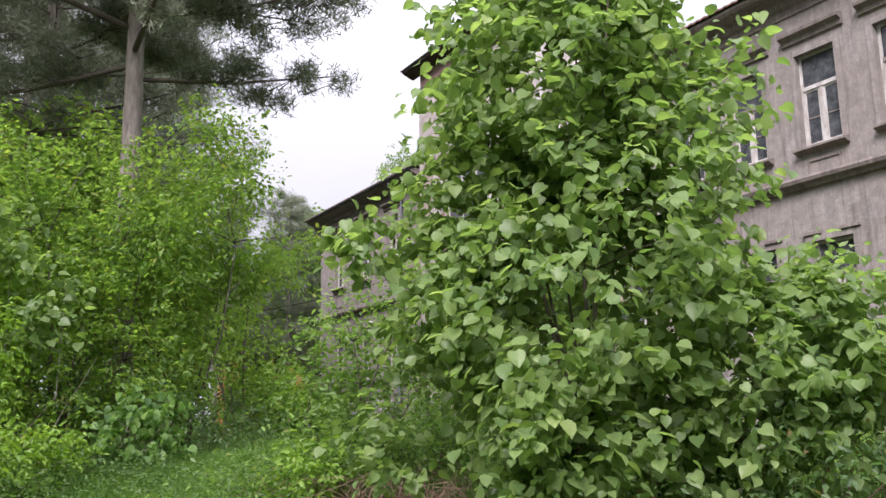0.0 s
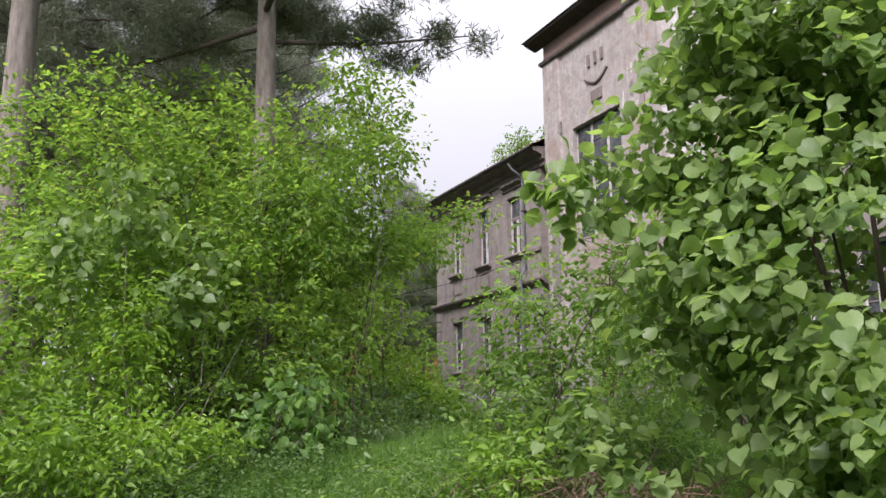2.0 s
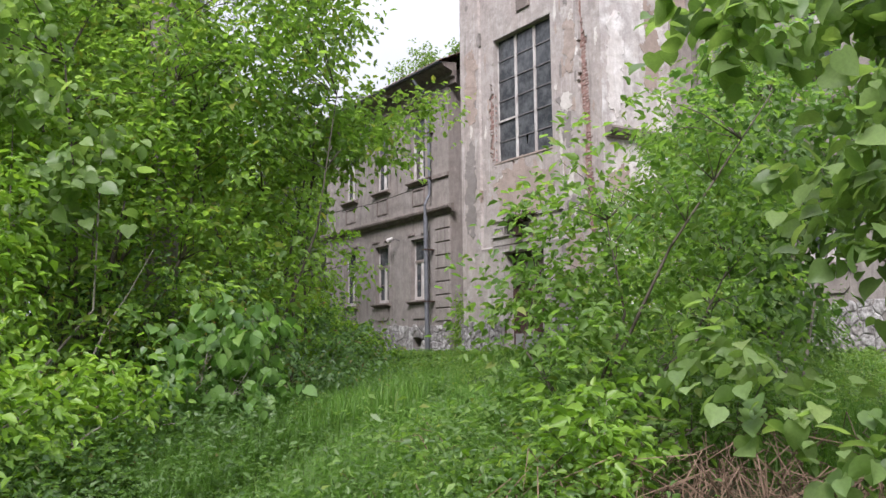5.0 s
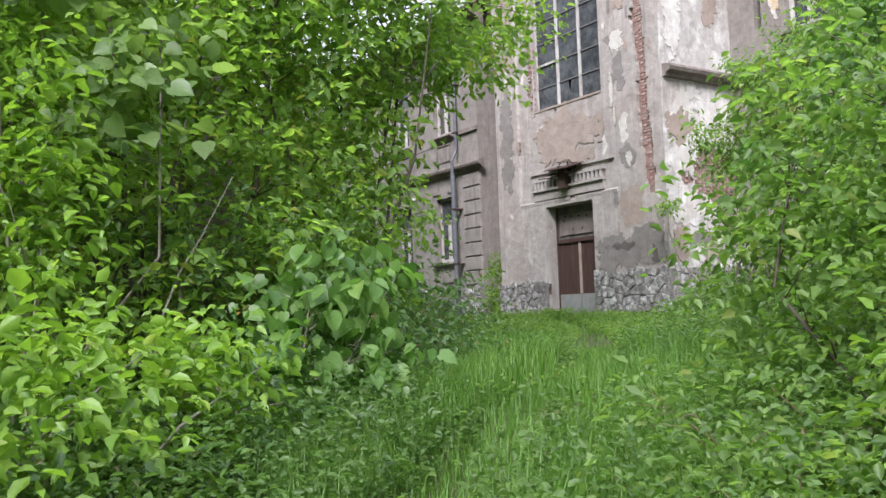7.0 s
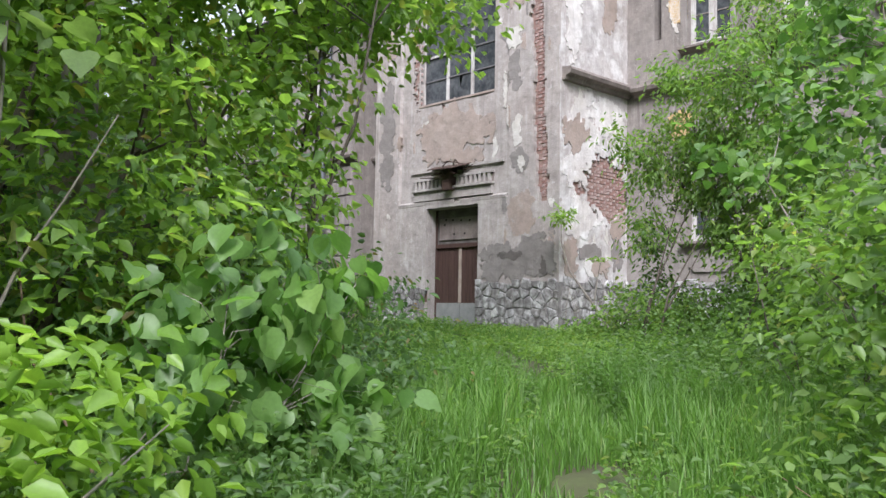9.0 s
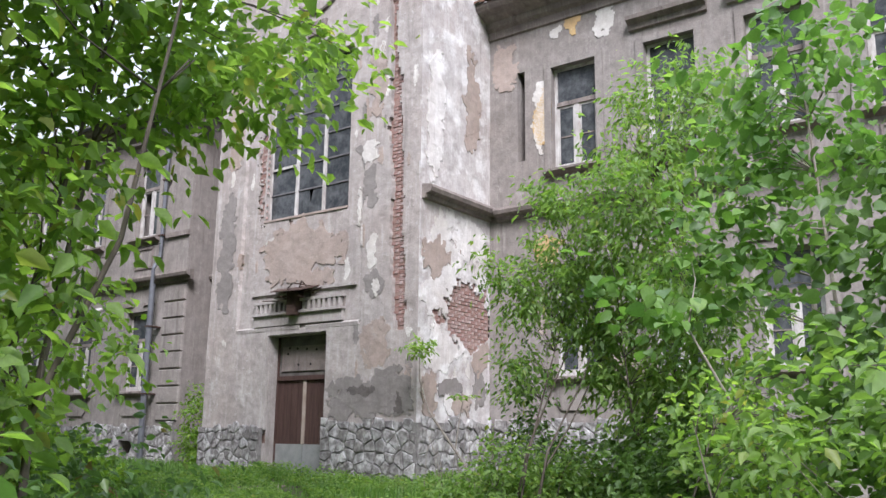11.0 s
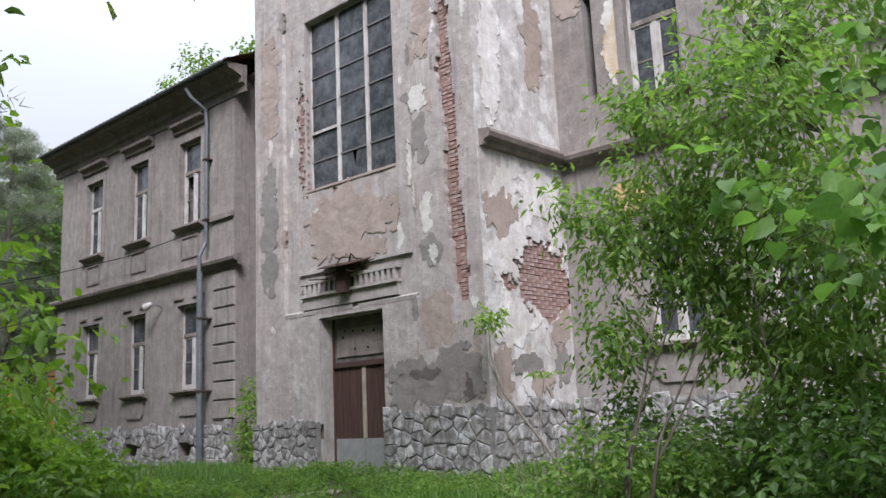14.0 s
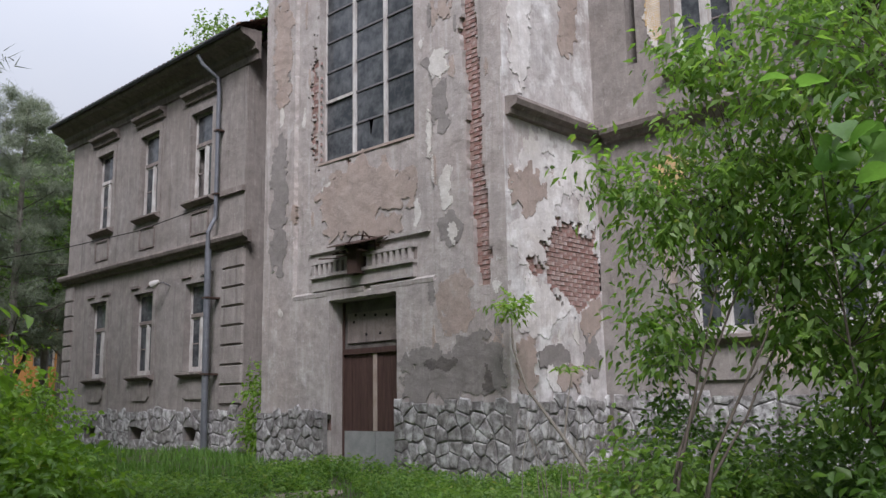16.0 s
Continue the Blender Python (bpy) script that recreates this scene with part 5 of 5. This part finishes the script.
# pines
def needle_mesh(tips, rng, length=0.2, per=30):
    n = len(tips) * per
    at = np.repeat(tips, per, 0) + rng.normal(0, length * 0.45, (n, 3))
    d = rng.normal(0, 1, (n, 3)) + np.array([0, 0, 0.25])
    d /= np.linalg.norm(d, axis=1, keepdims=True)
    s = np.cross(d, rng.normal(0, 1, (n, 3)))
    s /= np.linalg.norm(s, axis=1, keepdims=True)
    ln = length * rng.uniform(0.6, 1.2, (n, 1))
    verts = np.stack([at - s * 0.013, at + s * 0.013, at + d * ln], 1).reshape(-1, 3)
    return array_mesh("needles", verts, np.arange(3 * n).reshape(-1, 3), NEEDLE)


def pine(x, y, height, first, radius, trunk_r, seed, limbs=46, tufts=34, scale=1.0):
    rng = np.random.default_rng(seed)
    z0 = float(ground_z(x, y))
    t = thing("pine_tree", (x, y, z0), "tall black pine with flaky grey bark and dark needles", "tree", "pines")
    lean = rng.normal(0, 0.25, 2)
    tp = [(x + lean[0] * (k / 8) ** 2, y + lean[1] * (k / 8) ** 2, z0 - 0.2 + height * k / 8) for k in range(9)]
    part("trunk", MB().tube(tp, [trunk_r * (1.15 - 0.1 * k) for k in range(9)], 14).mesh("trunk", PINE_BARK, True), PINE_BARK, t)
    tips, shoots = [], MB()
    for k in range(limbs):
        f = first + (1 - first) * (k / limbs) ** 0.9
        p = np.array(tp[0]) + (np.array(tp[-1]) - np.array(tp[0])) * f
        a = k * 2.4 + rng.uniform(-0.4, 0.4)
        ln = radius * (0.55 + 0.6 * rng.random()) * (1.05 - 0.75 * max(0, (f - first) / (1 - first)) ** 1.6)
        d = np.array([math.cos(a), math.sin(a), rng.uniform(-0.15, 0.3)])
        side_d = np.array([-d[1], d[0], 0])
        pts = [p, p + d * ln * 0.45 + np.array([0, 0, 0.02 * ln]), p + d * ln + np.array([0, 0, 0.10 * ln])]
        part("limb", MB().tube(pts, [0.032 * ln / 3, 0.022 * ln / 3, 0.01], 6).mesh("limb", BARK, True), BARK, t)
        bunches = max(6, tufts // 8)
        for _ in range(bunches):
            g = rng.uniform(0.25, 1.05)
            q = p + d * ln * g + side_d * rng.normal(0, 0.2 * ln * g) + np.array([0, 0, 0.10 * ln * g + rng.normal(0.1, 0.16)])
            shoots.tube([p + d * ln * g * 0.8, q], [0.014, 0.006], 3)
            for _ in range(tufts // bunches):
                tips.append(q + rng.normal(0, 0.13 * scale, 3) * np.array([1.3, 1.3, 0.6]))
    part("shoot", shoots.mesh("shoot", BARK, True), BARK, t, kind="stuff")
    part("crown", needle_mesh(np.array(tips), rng, 0.22 * scale), NEEDLE, t)
    return t


pine(3.5, 14.9, 17.0, 0.41, 5.0, 0.19, 31, 54, 136)
pine(-0.25, 15.3, 18.0, 0.46, 4.6, 0.24, 32, 40, 70)
far_pine = pine(2.8, 23.0, 19.0, 0.26, 4.6, 0.25, 33, 60, 40, 1.5)
for k, (x, y) in enumerate(((6.4, 29.5), (0.0, 27.0), (-3.5, 22.0), (3.2, 34.0), (-1.5, 36.0), (18.3, 46.5), (21.8, 52.0), (8.6, 38.5), (16.3, 51.0), (-6.0, 33.0), (25.0, 58.0))):
    size = 0.7 if x > 15 else 1.0
    copy_thing(far_pine, pose(x, y, float(ground_z(x, y)), 0, 0, 67 * k + 20) @ Matrix.Scale(size, 4))

broad = shrub("broadleaf_tree", "pale green broadleaf tree beyond the roofs", "tree", (27.0, 44.0),
              [(27, 44, 9, 3.4, 3.4, 3.6), (25, 45.5, 7, 2.6, 2.6, 3.2), (28.5, 43, 12.4, 2.6, 2.6, 2.8)], 1500, 10, 0.4, 0.26, "ovate", FAR_LEAF, 41, 6, 0.16, BARK, 0.5, 0.4, 60, "trees behind the villa")
for k, (x, y) in enumerate(((20.0, 52.0), (31.0, 36.0), (8.5, 46.0), (30.0, 27.0), (14.5, 68.0))):
    copy_thing(broad, pose(x, y, float(ground_z(x, y)), 0, 0, 80 * k + 40))
backs = shrub("hedge_tree", "leafy young tree in the dense green belt", "tree", (-7.0, 14.0), [(-7, 14, 3.0, 2.6, 2.4, 2.6), (-6.2, 15.0, 5.6, 2.0, 2.0, 2.0)], 900, 10, 0.35, 0.2, "ovate", HEDGE_LEAF, 42, 6, 0.09, BARK, 0.55, 0.4, 40, "green belt round the garden")
belt = [(-6.5, 7.0), (-7.5, 0.0), (-4.0, -8.0), (3.0, -10.0), (10.0, -9.0), (16.0, -6.0), (-4.5, 18.0), (1.5, 19.0), (5.0, 20.5), (4.5, 26.0), (7.0, 33.0), (9.5, 42.0), (12.0, 50.0)]
for k, (x, y) in enumerate(belt):
    copy_thing(backs, pose(x, y, float(ground_z(x, y)), 0, 0, 97 * k + 15))
for k in range(26):
    a = 2 * math.pi * k / 26
    x, y = 8 + 62 * math.cos(a), 14 + 66 * math.sin(a)
    copy_thing(backs, pose(x, y, float(ground_z(x, y)), 0, 0, 53 * k) @ Matrix.Scale(2.0, 4))

# dead stalks under the lime
rng_d = np.random.default_rng(51)
tangle = MB()
for k in range(420):
    x, y = (rng_d.normal(4.9, 0.65), rng_d.normal(7.45, 0.6)) if k % 3 else (rng_d.normal(4.6, 0.4), rng_d.normal(6.2, 0.6))
    if x < 3.2:
        continue
    z = float(ground_z(x, y))
    d = np.clip(rng_d.normal(0, 0.4, 3), -0.6, 0.6)
    h = rng_d.uniform(0.1, 0.55)
    bend = rng_d.normal(0, 0.07, (2, 3))
    tangle.tube([(x, y, z - 0.02), (x + d[0] * 0.3 + bend[0, 0], y + d[1] * 0.3 + bend[0, 1], z + h * 0.6), (x + d[0] * 0.7 + bend[1, 0], y + d[1] * 0.7 + bend[1, 1], z + h), (x + d[0] * 1.3, y + d[1] * 1.3, z + h * rng_d.uniform(0.35, 1.0))], [0.006, 0.005, 0.004, 0.002], 3)
tagged(new("dead_stalks", tangle.mesh("dead_stalks", DRY_STALK)), "tangle of dead brown bramble stalks", "dead stalks", kind="stuff")


straw = MB()
for k in range(70):
    x, y = rng_d.normal(13.6, 0.45), rng_d.normal(16.9, 0.4)
    z, h = float(ground_z(x, y)), rng_d.uniform(0.5, 1.25)
    d = rng_d.normal(0, 0.12, 2)
    straw.tube([(x, y, z - 0.02), (x + d[0] * 0.4, y + d[1] * 0.4, z + h * 0.6), (x + d[0] * 1.6, y + d[1] * 1.6, z + h)], [0.006, 0.005, 0.002], 3)
tagged(new("dry_straw", straw.mesh("dry_straw", TWIG)), "pale dry straw standing among the weeds", "straw", kind="stuff")


# grass and low weeds
def near_path(x, y):
    """Distance from the trodden line."""
    line = np.array([(0.64, -3.0), (0.6, 2.0), (0.7, 6.5), (1.1, 8.3), (1.8, 9.0), (3.8, 10.5), (5.8, 11.9), (10.0, 16.5), (14.5, 22.5)])
    best = np.full(x.shape, 1e9)
    for a, b in zip(line[:-1], line[1:]):
        ab = b - a
        t = np.clip(((x - a[0]) * ab[0] + (y - a[1]) * ab[1]) / (ab @ ab), 0, 1)
        best = np.minimum(best, np.hypot(x - a[0] - t * ab[0], y - a[1] - t * ab[1]))
    return best


def free_ground(n, rng, x0, x1, y0, y1):
    x, y = rng.uniform(x0, x1, n), rng.uniform(y0, y1, n)
    inside = ((x > F - 0.25) & (y > TY0 - 0.1) & (y < TY1 + 0.2)) | ((x > WX - 0.3) & (y > LY - 0.2)) | (x > MX - 0.25)
    inside |= (np.hypot(x - 4.9, y - 7.45) < 0.85 + 0.2 * np.sin(5 * x)) | (np.hypot((x - 12.9) / 0.8, (y - 21.6) / 0.45) < 1.0)
    return x[~inside], y[~inside]


def grass(name, label, n, region, height, width, seed):
    rng = np.random.default_rng(seed)
    x, y = free_ground(n, rng, *region)
    patch = np.array([noise.noise(Vector((a * 0.55, b * 0.55, seed))) for a, b in zip(x, y)])
    ok = patch > -0.25
    x, y, patch = x[ok], y[ok], patch[ok]
    d = near_path(x, y)
    h = height * (0.55 + 0.7 * rng.random(len(x)) + 0.5 * np.clip(patch, 0, 1)) * np.where(d < 0.35, 0.45, 1.0)
    a = rng.uniform(0, 2 * np.pi, len(x))
    lean = rng.uniform(0.1, 0.6, len(x))
    z = ground_z(x, y) - 0.01
    base = np.stack([x, y, z], 1)
    sx = np.stack([np.cos(a), np.sin(a), 0 * a], 1) * width
    ld = np.stack([-np.sin(a), np.cos(a), 0 * a], 1)
    mid = base + ld * (lean * h * 0.3)[:, None] + np.array([0, 0, 1]) * (h * 0.6)[:, None]
    tip = base + ld * (lean * h)[:, None] + np.array([0, 0, 1]) * (h * 0.95)[:, None]
    verts = np.stack([base - sx, base + sx, mid + sx * 0.7, mid - sx * 0.7, tip], 1).reshape(-1, 3)
    k = (np.arange(len(x)) * 5)[:, None]
    faces = np.concatenate([k + np.array([[0, 1, 2]]), k + np.array([[0, 2, 3]]), k + np.array([[3, 2, 4]])])
    tagged(new(name, array_mesh(name, verts, faces, GRASS_BLADE)), label, "grass", kind="stuff")


def weeds(name, label, n, region, height, size, leaf, seed, limit=99.0, keep=0.0):
    rng = np.random.default_rng(seed)
    x, y = free_ground(n, rng, *region)
    patch = np.array([noise.noise(Vector((a * 0.45, b * 0.45, seed + 0.5))) for a, b in zip(x, y)])
    d = near_path(x, y)
    ok = (patch > keep - 0.3) & (d < limit) & (d > 0.22)
    x, y, patch, d = x[ok], y[ok], patch[ok], d[ok]
    h = height * (0.4 + 0.8 * rng.random(len(x)) + 0.5 * np.clip(patch, 0, 1)) * np.clip(0.5 + d * 0.5, 0.5, 1.1)
    per = 9
    lv = np.tile(np.linspace(0.25, 1.0, per), len(x))
    at = np.stack([np.repeat(x, per), np.repeat(y, per), np.repeat(ground_z(x, y), per) + np.repeat(h, per) * lv], 1)
    ang = rng.uniform(0, 2 * np.pi, len(at))
    out = np.stack([np.cos(ang), np.sin(ang), 0.25 + 0 * ang], 1)
    at += out * 0.02
    tagged(new(name, leaf_mesh(name, at, out, size, "ovate", leaf, rng, 0.15, 0.9)), label, "weeds", kind="stuff")


grass("lawn_grass", "long fresh green grass over the lawn", 60000, (-2, 16.4, -3, 20), 0.22, 0.006, 61)
grass("far_lawn_grass", "long fresh green grass below the wing", 42000, (6, 18.6, 18, 41), 0.2, 0.009, 62)
grass("path_edge_grass", "tall grass tufts beside the trodden path", 90000, (0.5, 7.5, 4.5, 14.5), 0.34, 0.0045, 63)
weeds("low_weeds", "low leafy green weeds over the ground", 15000, (-2, 13, 2, 17), 0.24, 0.05, ASH_LEAF, 64)
weeds("bright_weeds", "bright green leafy weeds before the tower", 9000, (9, 18.5, 14, 24.5), 0.2, 0.07, ASH_LEAF, 65)
weeds("nettle_weeds", "taller nettle-like weeds along the bushes", 8000, (1.3, 9, 5.5, 13), 0.5, 0.05, DARK_LEAF, 66, 3.2, 0.35)

# ---- pieces of masonry ----
def voronoi_stones(u0, u1, z0, z1, size, place, parent, seed, holes=()):
    """Rubble stones cut from a jittered lattice, each a shallow pillow of its own."""
    rng = random.Random(seed)
    nu, nz = max(1, round((u1 - u0) / size)), max(1, round((z1 - z0) / (size * 0.85)))
    su, sz = (u1 - u0) / nu, (z1 - z0) / nz
    seeds = {(i, j): (u0 + (i + 0.5 + rng.uniform(-0.38, 0.38) + 0.25 * (j % 2)) * su, z0 + (j + 0.5 + rng.uniform(-0.36, 0.36)) * sz) for i in range(-1, nu + 1) for j in range(-1, nz + 1)}
    for (i, j), (cu, cz) in seeds.items():
        if not (0 <= i < nu and 0 <= j < nz) or any(h[0] < cu < h[1] and h[2] < cz < h[3] for h in holes):
            continue
        cap = z1 - rng.uniform(-0.05, 0.13)
        poly = [(u0 + 0.01, z0), (u1 - 0.01, z0), (u1 - 0.01, cap + rng.uniform(-0.05, 0.05)), (u0 + 0.01, cap)]
        for di in (-2, -1, 0, 1, 2):
            for dj in (-2, -1, 0, 1, 2):
                o = seeds.get((i + di, j + dj))
                if o is None or (di == 0 and dj == 0):
                    continue
                mu, mz = (cu + o[0]) / 2, (cz + o[1]) / 2
                nx, ny = o[0] - cu, o[1] - cz
                f = lambda p: (p[0] - mu) * nx + (p[1] - mz) * ny
                cut = []
                for a, b in zip(poly, poly[1:] + poly[:1]):
                    fa, fb = f(a), f(b)
                    if fa <= 0:
                        cut.append(a)
                    if (fa < 0) != (fb < 0) and fa != fb:
                        t = fa / (fa - fb)
                        cut.append((a[0] + (b[0] - a[0]) * t, a[1] + (b[1] - a[1]) * t))
                poly = cut
                if len(poly) < 3:
                    break
            if len(poly) < 3:
                break
        if len(poly) < 3 or len(poly) > 12:
            continue
        n, lift = len(poly), rng.uniform(0.018, 0.045)
        inner = [0.93 + rng.uniform(-0.07, 0.03) for _ in poly]
        shr = lambda p, s: (cu + (p[0] - cu) * s, cz + (p[1] - cz) * s)
        low = [place(*shr(p, s), 0.0) for p, s in zip(poly, inner)]
        mid = [place(*shr(p, s - 0.03), -lift * 0.7) for p, s in zip(poly, inner)]
        top = [place(*shr(p, s * rng.uniform(0.7, 0.86)), -lift * rng.uniform(0.85, 1.15)) for p, s in zip(poly, inner)]
        mb = MB().add(low + mid + top, [(k, n + k, n + (k + 1) % n, (k + 1) % n) for k in range(n)] + [(n + k, 2 * n + k, 2 * n + (k + 1) % n, n + (k + 1) % n) for k in range(n)] + [tuple(range(2 * n, 3 * n))])
        part("stone", mb, STONE, parent)


def stone_base(u0, u1, z1, place, seed, size=0.26, holes=()):
    base = part("stone_base", panel_wall([u0, u1], [0.8, z1 - 0.12], list(holes), lambda u, z, d: place(u, z, -0.085 + d), 0.083), MORTAR, building, "grey rubble stone base with dark joints")
    voronoi_stones(u0, u1, 0.95, z1, size, lambda u, z, d: place(u, z, -0.087 + d), base, seed, holes)


stone_base(TY0 - 0.09, DOOR[0] - 0.02, 2.3, front(F - 0.075), 1)
stone_base(DOOR[1] + 0.02, TY1, 2.2, front(F - 0.075), 2)
stone_base(F - 0.167, MX - 0.09, 2.32, side(TY0 - 0.015), 3)
stone_base(LY + 0.0, WEND, 2.24, front(WX), 4, 0.36, VENTS)
stone_base(14.5, TY0 - 0.2, 2.35, front(MX), 5, 0.36)


def bricks(test, u0, u1, z0, z1, place, parent, seed):
    """Single bricks in running bond wherever the render is lost."""
    rng = random.Random(seed)
    shapes = []
    for k in range(4):
        e = 0.006
        j = [rng.uniform(-0.004, 0.004) for _ in range(8)]
        mb = MB().add([(0, 0, 0), (0.243, 0, 0), (0.243, 0, 0.069), (0, 0, 0.069), (e + j[0], -0.012 + j[4], e), (0.243 - e + j[1], -0.012 + j[5], e), (0.243 - e + j[2], -0.012 + j[6], 0.069 - e), (e + j[3], -0.012 + j[7], 0.069 - e)],
                      [(4, 5, 6, 7), (0, 1, 5, 4), (1, 2, 6, 5), (2, 3, 7, 6), (3, 0, 4, 7)])
        shapes.append(mb.mesh("brick", BRICK))
    row, z = 0, z0
    while z < z1:
        u = u0 - (0.125 if row % 2 else 0.0)
        while u < u1:
            if test(u + 0.118, z + 0.03) or (test(u + 0.05, z + 0.03) and test(u + 0.19, z + 0.03)):
                ob = new("brick", rng.choice(shapes))
                ob.parent = parent
                ob.matrix_basis = place(u, z + rng.uniform(-0.003, 0.003), rng.uniform(-0.006, 0.012))
            u += 0.25
        z += 0.077
        row += 1


front_core = bpy.data.objects["tower_front_core"]
side_core = bpy.data.objects["tower_side_core"]
bricks(lambda u, z: strip_lost(u, z), 20.5, 21.5, 4.0, 11.6, lambda u, z, d: Matrix.Translation((F + 0.034 + d, u + 0.243, z)) @ Matrix.Rotation(-math.pi / 2, 4, "Z"), front_core, 71)
bricks(FRONT_FLAKES[0], 25.0, 25.7, 6.9, 9.6, lambda u, z, d: Matrix.Translation((F + 0.034 + d, u + 0.243, z)) @ Matrix.Rotation(-math.pi / 2, 4, "Z"), front_core, 73)
bricks(lambda u, z: side_lost(u, z), 16.4, 18.6, 3.8, 11.0, lambda u, z, d: Matrix.Translation((u, TY0 + 0.034 + d, z)), side_core, 72)
